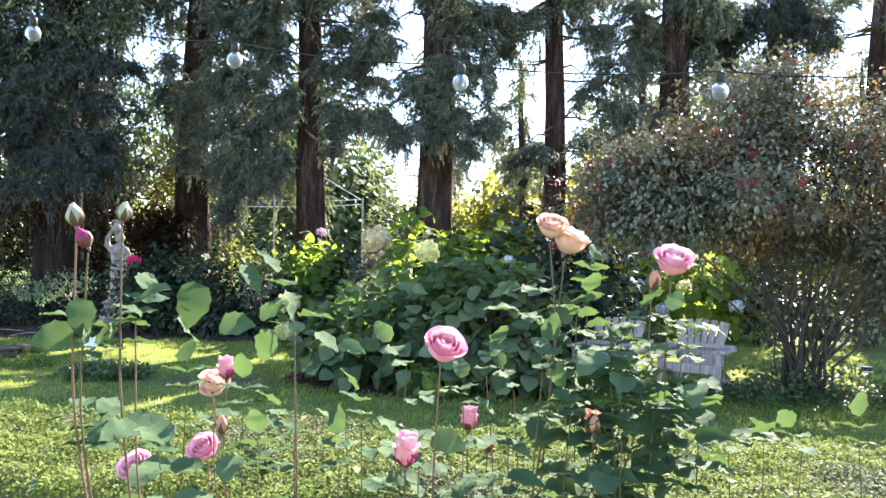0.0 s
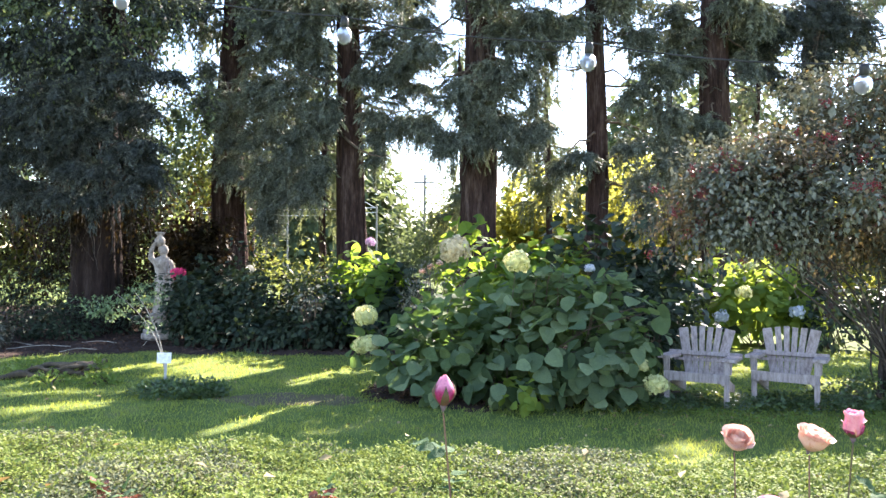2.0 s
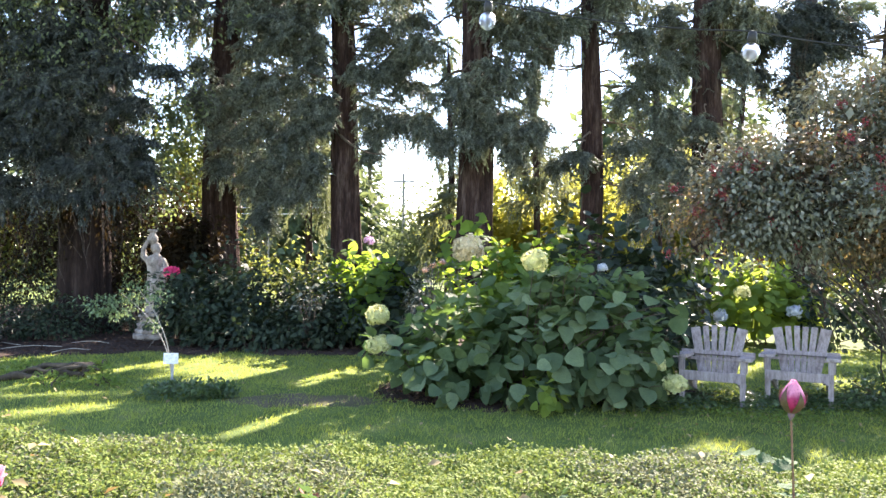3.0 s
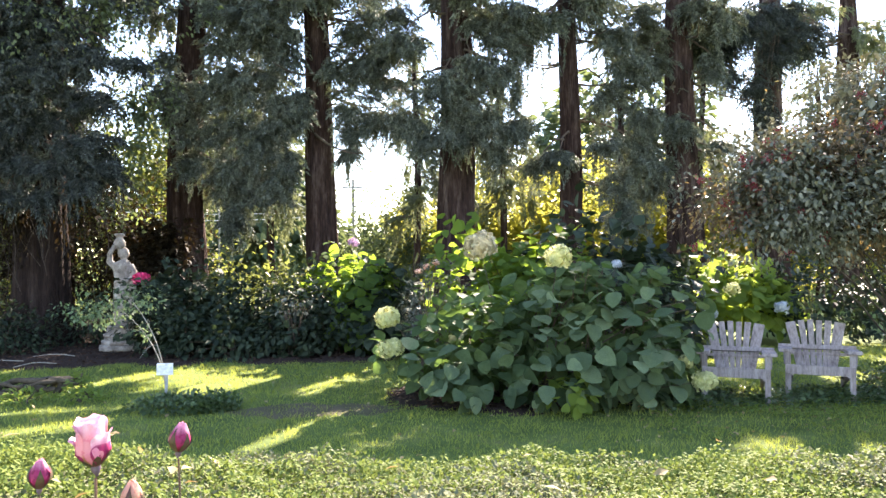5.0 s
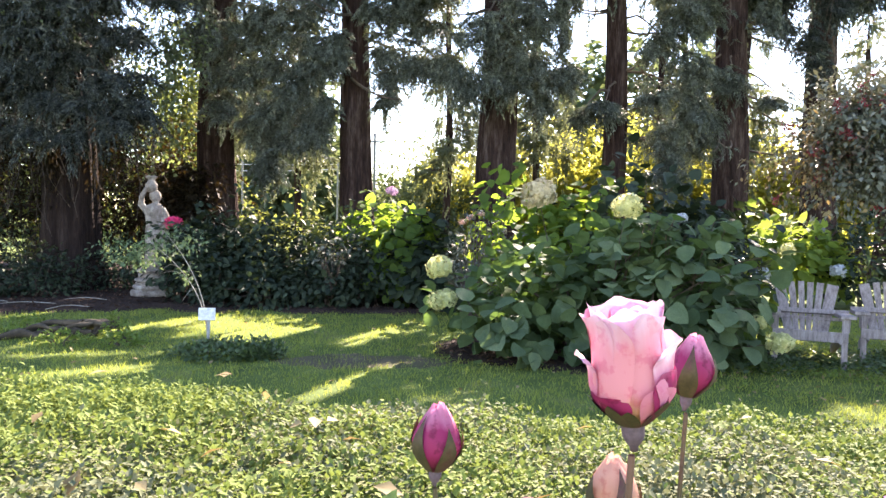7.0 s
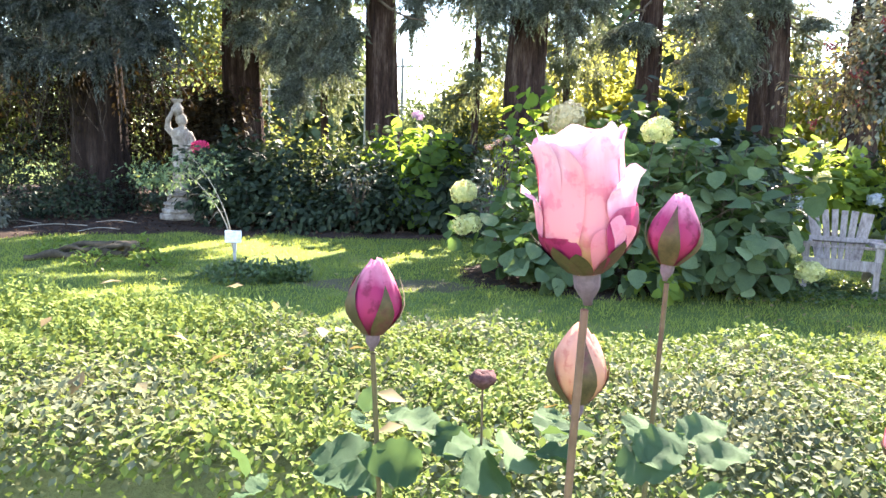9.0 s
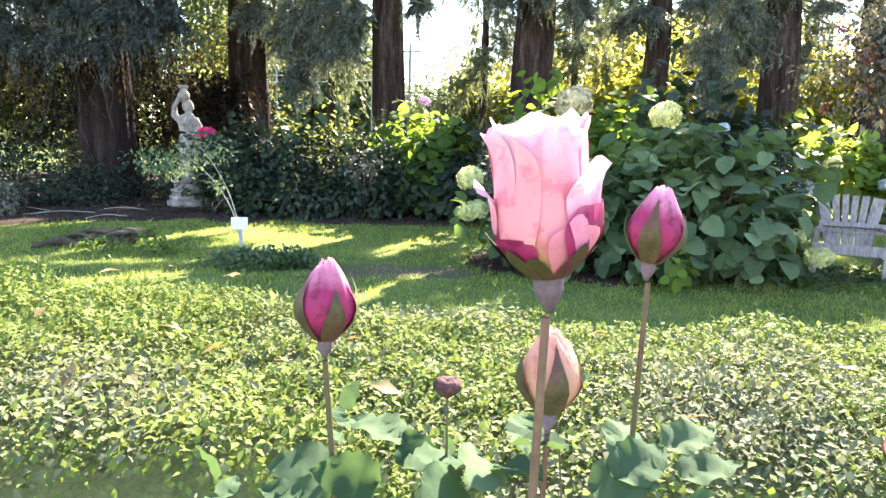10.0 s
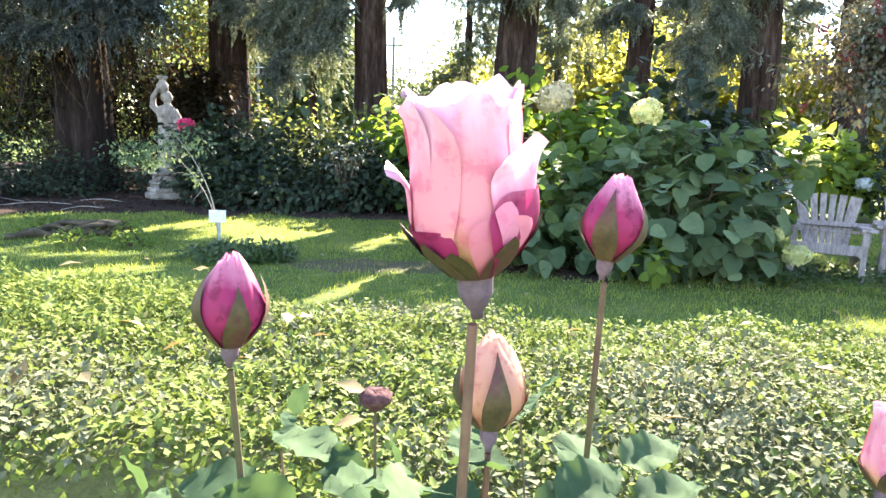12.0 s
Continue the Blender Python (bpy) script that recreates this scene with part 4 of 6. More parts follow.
shrub("pale_sprig_shrub", (-3.15, 12.95), (0.32, 0.25, 0.4), 150, LEAF_MID, (0.05, 0.09), M["berryleaf"], 107, "small pale-leaved shrub in front of the dark evergreens", zc=0.8, zmin=-0.3, lump=0.6)
# hydrangeas behind, lit on top; the last four have shade in their leaf colour
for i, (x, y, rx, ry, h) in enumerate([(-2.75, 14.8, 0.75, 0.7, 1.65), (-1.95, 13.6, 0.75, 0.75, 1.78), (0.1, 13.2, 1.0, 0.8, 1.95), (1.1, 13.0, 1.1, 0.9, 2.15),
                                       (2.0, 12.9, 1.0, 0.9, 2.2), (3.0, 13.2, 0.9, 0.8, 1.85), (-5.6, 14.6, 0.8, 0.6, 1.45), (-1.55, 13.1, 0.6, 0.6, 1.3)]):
    shrub("hydrangea_shrub", (x, y), (rx, ry, h * 0.6), 640, LEAF_BIG, (0.15, 0.25), M["dark"] if i > 3 else M["back"], 120 + i, "green hydrangea shrub in the bed, sunlit or coloured dark for shade", "hydrangea", zc=h * 0.44, group="hydrangeas in the bed", lump=0.4)
ob = shrub("hydrangea_shrub", (5.2, 14.3), (1.2, 0.85, 0.86), 950, LEAF_BIG, (0.16, 0.26), M["lime"], 131, "bright yellow-green hydrangea shrub with white and blue flower heads", "hydrangea", zc=0.75, zmin=-0.6)
for i, (p, s, m) in enumerate([((4.65, 13.4, 1.07), 0.27, "bloom_cream"), ((4.28, 13.45, 0.62), 0.26, "bloom_white"), ((5.6, 13.45, 0.72), 0.27, "bloom_white"),
                               ((5.1, 14.3, 1.52), 0.2, "bloom_cream"), ((3.95, 13.9, 1.1), 0.17, "bloom_white")]):
    bloom(ob, (p[0] - 5.2, p[1] - 14.3, p[2]), s, M[m], "pale blue-white flower head" if m == "bloom_white" else "pale greenish flower head", 120, 0.85, 20 + i)
# the dark leaf colour of these three hydrangeas stands in for shade
ob = shrub("hydrangea_shrub", (2.45, 11.4), (0.9, 0.7, 0.9), 1100, LEAF_ROUND, (0.1, 0.18), M["dark"], 133, "hydrangea shrub behind the chairs, leaves coloured dark for shade", "hydrangea", zc=0.5)
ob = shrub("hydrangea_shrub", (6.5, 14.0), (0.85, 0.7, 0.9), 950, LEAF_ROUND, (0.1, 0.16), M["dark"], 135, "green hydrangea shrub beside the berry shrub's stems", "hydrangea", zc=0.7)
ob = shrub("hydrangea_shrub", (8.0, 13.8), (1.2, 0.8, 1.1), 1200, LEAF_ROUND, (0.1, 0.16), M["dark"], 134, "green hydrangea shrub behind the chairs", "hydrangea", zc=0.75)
# a pink and a mauve head in the bed
ob = thing("hydrangea_plant", (-5.99, 14.0, 0), "deep pink hydrangea flower on a leafy stem beside the statue", "hydrangea")
bloom(ob, (0, 0, 1.315), 0.27, M["bloom_red"], "deep pink flower head", 150, 0.8, 50)
put_stems(ob, stems_mesh([(0, 0, 1.25)], 0.03, 70, 0.01, (0.2, 0.2)), M["twig"])
ob = thing("hydrangea_plant", (-2.2, 14.0, 0), "mauve hydrangea flower above the green shrub", "hydrangea")
bloom(ob, (0, 0, 1.95), 0.2, M["bloom_mauve"], "mauve flower head", 120, 0.8, 51)
put_stems(ob, stems_mesh([(0, 0, 1.9)], 0.03, 71, 0.01), M["twig"])
ob = thing("rose_plant", (-0.93, 12.4, 0), "small peach-coloured garden rose among the hydrangeas", "rose bush")
for i, (dx, dz) in enumerate([(0, 0), (0.16, 0.06), (-0.12, -0.08)]):
    bloom(ob, (dx, 0, 1.52 + dz), 0.13, M["petal_cream"], "faded peach bloom", 60, 0.8, 80 + i)
    put_stems(ob, stems_mesh([(dx, 0, 1.47 + dz)], 0.05, 85 + i, 0.008), M["twig"])
# sprawling twiggy bush between the hydrangeas
shrub("twiggy_shrub", (-0.95, 11.6), (0.5, 0.45, 0.75), 900, LEAF_SLIM, (0.05, 0.09), M["berryleaf"], 141, "small grey-green twiggy shrub between the hydrangeas", zc=0.9, stems=26)
# rusty vine thicket under the dark conifer, its shade put into the colour, and undergrowth at the left
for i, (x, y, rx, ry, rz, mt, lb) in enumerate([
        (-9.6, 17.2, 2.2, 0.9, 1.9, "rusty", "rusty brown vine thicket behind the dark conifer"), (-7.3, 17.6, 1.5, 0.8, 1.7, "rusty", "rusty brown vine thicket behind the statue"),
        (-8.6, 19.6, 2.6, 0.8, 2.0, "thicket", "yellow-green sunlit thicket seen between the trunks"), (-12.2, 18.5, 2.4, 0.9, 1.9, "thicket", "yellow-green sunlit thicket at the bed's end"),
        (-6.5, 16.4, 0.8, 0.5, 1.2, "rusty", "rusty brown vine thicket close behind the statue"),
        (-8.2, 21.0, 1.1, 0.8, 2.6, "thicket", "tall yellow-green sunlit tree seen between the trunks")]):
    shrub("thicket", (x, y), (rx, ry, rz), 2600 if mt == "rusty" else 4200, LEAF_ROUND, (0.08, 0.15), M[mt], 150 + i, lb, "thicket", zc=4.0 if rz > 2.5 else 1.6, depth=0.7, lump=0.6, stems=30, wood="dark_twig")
# dead twigs in the same brown, darkened for the shade round the trunk
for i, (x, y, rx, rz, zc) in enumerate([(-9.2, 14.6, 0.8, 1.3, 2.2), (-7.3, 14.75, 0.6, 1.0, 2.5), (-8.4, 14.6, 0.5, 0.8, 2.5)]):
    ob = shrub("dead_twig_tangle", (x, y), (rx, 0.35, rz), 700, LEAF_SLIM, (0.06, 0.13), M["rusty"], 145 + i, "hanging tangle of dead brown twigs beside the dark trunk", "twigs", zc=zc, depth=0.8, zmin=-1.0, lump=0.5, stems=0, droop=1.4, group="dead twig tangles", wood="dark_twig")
    # long thin vines that hang in loops
    r = np.random.default_rng(840 + i)
    for k in range(12):
        a = np.array([r.uniform(-rx, rx), r.uniform(-0.5, 0.1), zc + rz * r.uniform(0.3, 1.1)])
        b = a + np.array([r.normal() * 0.4, r.normal() * 0.1, -r.uniform(0.8, 1.9)])
        s_ = np.linspace(0, 1, 9)[:, None]
        V, F = tube(a * (1 - s_) + b * s_ + np.array([0.12 * r.normal(), 0, 0]) * np.sin(math.pi * s_) + r.normal(size=(9, 3)) * 0.015, 0.006, 4)
        child("hanging_vine", mesh_np("hanging_vine", V, F, M["dark_twig"], True), ob)
for i, (x, y, rx, h, mt) in enumerate([(-9.6, 13.6, 1.1, 0.9, "dark"), (-8.2, 13.9, 0.8, 0.75, "dark"), (-8.9, 12.4, 0.5, 0.55, "berryleaf"), (-7.2, 15.2, 0.8, 0.9, "dark"), (-10.8, 12.6, 1.0, 1.1, "berryleaf"), (-11.2, 15.6, 1.7, 1.7, "dark"), (-9.6, 16.3, 1.3, 1.5, "dark"), (-13.5, 16.0, 1.6, 1.9, "dark")]):
    shrub("low_shrub", (x, y), (rx, rx * 0.8, h * 0.65), 1100, LEAF_TRI, (0.07, 0.12), M[mt], 160 + i, "low dark green shrub on the soil bed", zc=h * 0.4, group="low shrubs on the soil")
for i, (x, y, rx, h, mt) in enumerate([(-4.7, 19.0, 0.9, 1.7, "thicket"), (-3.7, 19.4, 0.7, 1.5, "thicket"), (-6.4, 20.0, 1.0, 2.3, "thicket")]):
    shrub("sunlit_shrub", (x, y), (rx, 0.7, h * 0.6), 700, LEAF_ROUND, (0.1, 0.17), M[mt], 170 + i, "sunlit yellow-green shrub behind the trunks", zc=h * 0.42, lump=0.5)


def berry_shrub():
    """The wide many-stemmed shrub with red berries that arches over the chairs."""
    ob = thing("berry_shrub", (4.75, 9.3, 0), "large arching grey-green shrub with many stems and red berry clusters", "shrub")
    r = np.random.default_rng(200)
    lobes = [((-1.35, -1.1, 2.5), (1.05, 0.9, 0.7)), ((-0.7, -0.7, 2.85), (1.3, 1.0, 0.9)), ((0.6, -0.6, 2.7), (1.4, 1.1, 1.1)), ((1.7, -0.3, 2.2), (1.3, 1.1, 1.3)),
             ((-1.75, -0.9, 2.15), (0.6, 0.6, 0.4)), ((1.0, -0.4, 2.1), (1.0, 0.9, 0.65)), ((2.4, -0.1, 1.5), (1.2, 1.0, 1.0)), ((-0.2, -0.3, 3.3), (1.0, 0.9, 0.55)),
             ((0.6, 0.4, 2.0), (1.0, 0.5, 0.5)), ((1.7, 0.2, 1.5), (0.8, 0.5, 0.5)), ((2.3, -0.2, 0.95), (0.8, 0.6, 0.45)),
             ((-2.0, -1.0, 2.3), (0.42, 0.4, 0.4)), ((-1.8, -1.0, 2.65), (0.4, 0.4, 0.3))]
    Ps, Rs, qs = [], [], []
    for i, (c, rad) in enumerate(lobes):
        # each bough breaks into tufts, with gaps between
        for k, d in enumerate(rand_dirs(10, r, -0.9, 1.0)):
            t = np.array(c) + d * np.array(rad) * r.uniform(0.5, 1.15)
            s = r.uniform(0.24, 0.62)
            P, R, q = leaf_shell(t, (s * 1.2, s, s * 0.8), 480, 201 + 10 * i + k, -1.0, 0.5, 0.8, 0.35)
            Ps.append(P)
            Rs.append(R)
            qs.append(q)
        P, R, q = leaf_shell(c, np.array(rad) * 0.8, 800, 301 + i, -1.0, 0.4, 0.8, 0.35)
        Ps.append(P)
        Rs.append(R)
        qs.append(q)
    P, R, q = np.concatenate(Ps), np.concatenate(Rs), np.concatenate(qs)
    inner = [leaf_shell(c, np.array(rad) * 0.62, 260, 381 + i, -1.0, 0.4, 0.9, 0.35) for i, (c, rad) in enumerate(lobes)]
    V, F = join(*[bake(LEAF_TRI, p, m, 0.10 + 0.07 * k) for p, m, k in inner])
    child("inner_foliage", mesh_np("inner_foliage", V, F, M["berryleaf"]), ob)
    turned = np.sin(3.1 * P[:, 0] + 2.0 * P[:, 2]) + np.sin(4.3 * P[:, 2] - 2.2 * P[:, 0] + P[:, 1]) + r.normal(size=len(P)) * 0.8 > 0.8
    V, F = bake(LEAF_TRI, P[~turned], R[~turned], 0.04 + 0.05 * q[~turned])
    child("foliage", mesh_np("foliage", V, F, M["berryleaf"]), ob)
    V, F = bake(LEAF_TRI, P[turned], R[turned], 0.038 + 0.045 * q[turned])
    child("turning_leaves", mesh_np("turning_leaves", V, F, M["turning"]), ob, "leaves turned brown and olive")
    shaft = []
    for k in range(28):
        tip = P[r.integers(0, len(P))]
        b = np.array([0.12 + r.uniform(-0.24, 0.24), -0.35 + r.normal() * 0.12, 0.0])
        s = np.linspace(0, 1, 8)[:, None]
        knee = b + np.array([(tip[0] - b[0]) * 0.06, (tip[1] - b[1]) * 0.06, r.uniform(0.35, 0.75) * tip[2]])
        line = (1 - s) ** 2 * b + 2 * s * (1 - s) * knee + s * s * tip
        line += r.normal(size=(8, 3)) * np.array([0.035, 0.035, 0.02])
        line[0] = b
        V, F = tube(line, np.linspace(r.uniform(0.01, 0.032), 0.005, 8), 6)
        child("stem", mesh_np("stem", V, F, M["dark_twig"], True), ob)
        shaft.append(line[3:7])
    c = np.concatenate(shaft)
    c = np.repeat(c, 4, 0) + r.normal(size=(4 * len(c), 3)) * np.array([0.16, 0.16, 0.12])
    V, F = bake(LEAF_TRI, c, turns_of(r.normal(size=c.shape) + np.array([0, 0, -0.4]), unit(r.normal(size=c.shape) * 0.6 + np.array([0, -0.3, 1.0]))), r.uniform(0.04, 0.08, len(c)))
    child("stem_leaves", mesh_np("stem_leaves", V, F, M["berryleaf"]), ob, "sparse leaves along the stems")
    front = P[(P[:, 1] < np.quantile(P[:, 1], 0.45))]
    ico = lathe([(0.0006, -0.5), (0.43, -0.2), (0.43, 0.2), (0.0006, 0.5)], 5)
    B = np.concatenate([front[r.integers(0, len(front))] + np.array([0, -0.05, 0]) + r.normal(size=(r.integers(14, 36), 3)) * 0.032 for k in range(170)])
    V, F = bake(ico, B, np.repeat(np.eye(3)[None], len(B), 0), np.full(len(B), 0.021) * r.uniform(0.8, 1.2, len(B)))
    tagged(child("fruit", mesh_np("fruit", V, F, M["berry"], True), ob, "clusters of dark red berries"), kind="stuff")
    P, R, q = leaf_shell((-0.7, -1.35, 2.5), (1.3, 0.5, 0.8), 700, 260, -1, 0.3, 0.6, 0.3)
    V, F = bake(LEAF_TRI, P, R, 0.05 + 0.05 * q)
    child("autumn_leaves", mesh_np("autumn_leaves", V, F, M["rusty"]), ob, "leaves turned orange-brown")


berry_shrub()
for i, (x, y, rx, ry, h) in enumerate([(4.55, 8.75, 0.75, 0.4, 0.34), (5.5, 8.9, 0.7, 0.4, 0.36), (5.0, 9.5, 0.8, 0.4, 0.4)]):
    shrub("ground_cover", (x, y), (rx, ry, h * 0.8), 750, LEAF_TRI, (0.05, 0.09), M["ivy"], 270 + i, "low dark green ground cover round the shrub's stems", "ground cover", zc=h * 0.2, stems=8, group="ground cover plants")


# ---------------------------------------------------------------- statue
def statue(at):
    """One plain draped figure that holds a jar over its shoulder, on a turned, ringed pedestal."""
    rings = [(0.385, 0.0, 0.10), (0.345, 0.115, 0.185), (0.30, 0.20, 0.235), (0.315, 0.25, 0.30), (0.255, 0.315, 0.40), (0.285, 0.415, 0.46), (0.22, 0.475, 0.50)]
    prof = [(0.001, 0.0)]
    for rad, z0, z1 in rings:
        prof += [(rad - 0.012, z0), (rad, z0 + 0.006), (rad + 0.004, (z0 + z1) / 2), (rad, z1 - 0.006), (rad - 0.012, z1), (rad - 0.035, z1 + 0.004)]
    ped = lathe(prof + [(0.001, 0.505)], 32)
    body = lathe([(0.16, 0.50), (0.165, 0.55), (0.15, 0.70), (0.155, 0.90), (0.165, 1.05), (0.16, 1.15), (0.14, 1.28), (0.15, 1.40), (0.165, 1.50), (0.15, 1.57), (0.08, 1.61), (0.055, 1.63), (0.06, 1.66), (0.09, 1.69), (0.098, 1.74), (0.085, 1.81), (0.04, 1.85), (0.001, 1.855)], 28)
    V = body[0].copy()
    a = np.arctan2(V[:, 1], V[:, 0])
    skirt = np.clip((1.45 - V[:, 2]) / 0.7, 0, 1) * (V[:, 2] < 1.5)
    fold = 1 + 0.11 * skirt * np.sin(8 * a + 2.2 * V[:, 2]) + 0.05 * skirt * np.sin(15 * a - 3 * V[:, 2])
    V[:, 0] *= fold
    V[:, 1] *= fold * 0.8
    V[:, 0] += 0.025 * np.sin((V[:, 2] - 0.45) * 3.2) + np.where(V[:, 2] > 1.6, 0.04, 0.0)
    arm1 = tube([(-0.13, 0, 1.50), (-0.21, -0.02, 1.60), (-0.20, -0.04, 1.74), (-0.13, -0.05, 1.86), (-0.07, -0.05, 1.93)], [0.06, 0.055, 0.046, 0.04, 0.034], 10)
    arm2 = tube([(0.14, 0, 1.52), (0.21, -0.06, 1.40), (0.17, -0.15, 1.28), (0.08, -0.18, 1.26)], [0.055, 0.05, 0.042, 0.034], 10)
    jar = lathe([(0.001, 1.80), (0.07, 1.82), (0.10, 1.88), (0.10, 1.95), (0.065, 2.01), (0.055, 2.04), (0.09, 2.07), (0.095, 2.095), (0.07, 2.10), (0.001, 2.08)], 18)
    jar = (jar[0] + np.array([-0.045, 0.01, 0]), jar[1])
    drape = tube([(0.16, -0.08, 1.38), (0.18, -0.12, 1.15), (0.15, -0.14, 0.9), (0.17, -0.12, 0.6)], [0.045, 0.06, 0.055, 0.06], 10)
    V, F = join(ped, (V, body[1]), arm1, arm2, jar, drape)
    V = V + np.random.default_rng(5).normal(size=V.shape) * 0.003
    ob = new("statue", mesh_np("statue", V, F, M["stone"], True))
    ob.matrix_basis = pose(at[0], at[1], 0.03, 0, 0, 15)
    tagged(ob, "weathered pale stone garden statue on a round pedestal", "statue")


statue((-6.37, 14.15))


# ---------------------------------------------------------------- chairs
def garden_chair(at, turn, label):
    """A slatted wooden garden lounge chair, facing -y."""
    ob = thing("garden_chair", at, label, "chair", "weathered garden chairs", turn)
    G = M["greywood"]
    for s in (-1, 1):
        part("front_leg", place(board((0.06, 0.045, 0.55)), pose(s * 0.335, -0.02, 0.275)), G, ob)
        part("arm", place(board((0.15, 0.70, 0.038)), pose(s * 0.36, 0.27, 0.535, -4)), G, ob)
        part("side_rail", place(board((0.03, 0.98, 0.12)), pose(s * 0.295, 0.41, 0.195, -15.5)), G, ob)
        part("arm_bracket", place(board((0.03, 0.06, 0.16), 0.5), pose(s * 0.372, 0.01, 0.47)), G, ob)
    part("front_apron", place(board((0.73, 0.024, 0.11)), pose(0, -0.056, 0.34)), G, ob)
    for k in range(5):
        y = 0.03 + 0.098 * k
        part("seat_slat", place(board((0.57, 0.085, 0.02)), pose(0, y, 0.375 - 0.25 * y, -14.5)), G, ob)
    lean = -21
    m = pose(0, 0.5, 0.20, lean)
    for k, (x, w, h) in enumerate([(-0.262, 0.115, 0.68), (-0.148, 0.072, 0.70), (-0.055, 0.068, 0.71), (0.035, 0.068, 0.70), (0.128, 0.075, 0.70), (0.245, 0.125, 0.685)]):
        part("back_slat", place(board((w, 0.02, h), 0.18, 0.005), m @ pose(x * 0.86, 0, h / 2, 0, 0, 0) @ pose(0, 0, 0, 0, x * 42, 0)), G, ob)
    part("back_rail", place(board((0.74, 0.05, 0.032)), pose(0, 0.60, 0.455, 0)), G, ob)
    part("arm_rail", place(board((0.86, 0.045, 0.055)), m @ pose(0, -0.034, 0.345)), G, ob)
    part("lower_rail", place(board((0.56, 0.03, 0.06)), m @ pose(0, 0.026, 0.06)), G, ob)
    return ob


garden_chair((2.46, 8.76, 0), -26, "weathered grey wooden garden chair with fanned slats beside the hydrangea")
garden_chair((3.50, 8.82, 0), -28, "weathered grey wooden garden chair with fanned slats under the berry shrub")


# ---------------------------------------------------------------- sapling rose, sign, ivy, wood
def sapling():
    ob = thing("young_rose", (-4.02, 9.0, 0), "leaning young rose bush with thin stems and small green leaves", "rose bush")
    r = np.random.default_rng(300)
    wood = []
    for tip, bow in [((-0.72, 0.2, 1.22), 0.30), ((-0.5, 0.15, 1.3), 0.22)]:
        s = np.linspace(0, 1, 11)[:, None]
        line = (1 - s) ** 2 * np.array([0, 0, 0]) + 2 * s * (1 - s) * np.array([bow * 0.2, 0.04, 0.75]) + s ** 2 * np.array(tip)
        wood.append(tube(line, np.linspace(0.0085, 0.004, 11), 6))
        for k in range(5):
            a = line[5 + k]
            b = a + np.array([r.uniform(-0.4, 0.12), r.normal() * 0.1, r.uniform(-0.12, 0.1)])
            wood.append(tube(a * (1 - s) + b * s + np.array([0, 0, 0.05]) * np.sin(math.pi * s), np.linspace(0.0025, 0.0015, 11), 4))
    put_stems(ob, wood, M["straw_stick"])
    P, R, q = [], [], []
    for i, (c, rad, n) in enumerate([((-0.85, 0.2, 1.06), (0.36, 0.3, 0.17), 420), ((-0.28, 0.2, 1.2), (0.24, 0.25, 0.14), 150), ((-0.24, 0.1, 0.85), (0.13, 0.15, 0.1), 60), ((-0.55, 0.2, 1.24), (0.2, 0.2, 0.12), 90)]):
        a, b, k = leaf_shell(c, rad, n, 301 + i, -1, 0.3, 0.8, 0.2)
        P.append(a)
        R.append(b)
        q.append(k)
    P, R, q = np.concatenate(P), np.concatenate(R), np.concatenate(q)
    V, F = bake(LEAF_MID, P, R, 0.03 + 0.03 * q)
    child("foliage", mesh_np("foliage", V, F, M["rose_leaf_far"], True), ob)


sapling()
ob = thing("plant_sign", (-4.03, 9.0, 0), "small white blank plant label on a grey stake", "sign")
part("card", place(board((0.175, 0.008, 0.13), 0, 0.002), pose(0.01, -0.012, 0.44, -8, 0, 6)), M["card"], ob)
part("stake", place(board((0.035, 0.012, 0.46), 0.3, 0.002), pose(0.02, 0.004, 0.22, 0, 2, 0)), M["greymetal"], ob)

ob = thing("ground_ivy", (-3.75, 8.85, 0), "low mound of dark green ground ivy around the sign", "ground cover")
P, R, q = leaf_shell((0.05, 0, 0.02), (0.72, 0.36, 0.14), 1500, 310, 0.0, 0.3, 0.5, 0.1)
V, F = bake(LEAF_MID, P, R, 0.04 + 0.035 * q)
child("foliage", mesh_np("foliage", V, F, M["ivy"]), ob)

for i, (x, y, ln, rad, tz, lift) in enumerate([(-6.1, 10.05, 0.8, 0.04, 12, 3), (-5.75, 10.15, 0.6, 0.035, -8, 8), (-6.4, 9.8, 0.6, 0.04, 25, -2), (-5.6, 10.2, 0.4, 0.03, 40, 22), (-6.2, 10.2, 0.7, 0.035, -4, 6),
                                                 (-5.9, 10.0, 0.5, 0.022, 30, 12), (-6.0, 10.25, 0.9, 0.025, 4, 7), (-5.5, 10.0, 0.45, 0.02, -25, 14), (-6.3, 10.0, 0.6, 0.02, -15, 5), (-5.7, 10.3, 0.5, 0.028, 18, 16)]):
    s = np.linspace(-0.5, 0.5, 9)
    line = np.stack([s * ln, 0.02 * np.sin(9 * s + i), rad + 0.03 * np.cos(7 * s)], 1)
    V, F = tube(line, 1.1 * rad * (1 + 0.25 * np.sin(11 * s + i)), 9)
    V += np.random.default_rng(i).normal(size=V.shape) * 0.004
    ob = new("dead_branch", mesh_np("dead_branch", V, F, M["log"], True))
    ob.matrix_basis = pose(x, y, 0.0 if lift < 5 else 0.08, 0, -1.4 * lift, tz)
    tagged(ob, "grey-brown piece of dead wood lying in the grass", "log", "dead wood on the lawn")
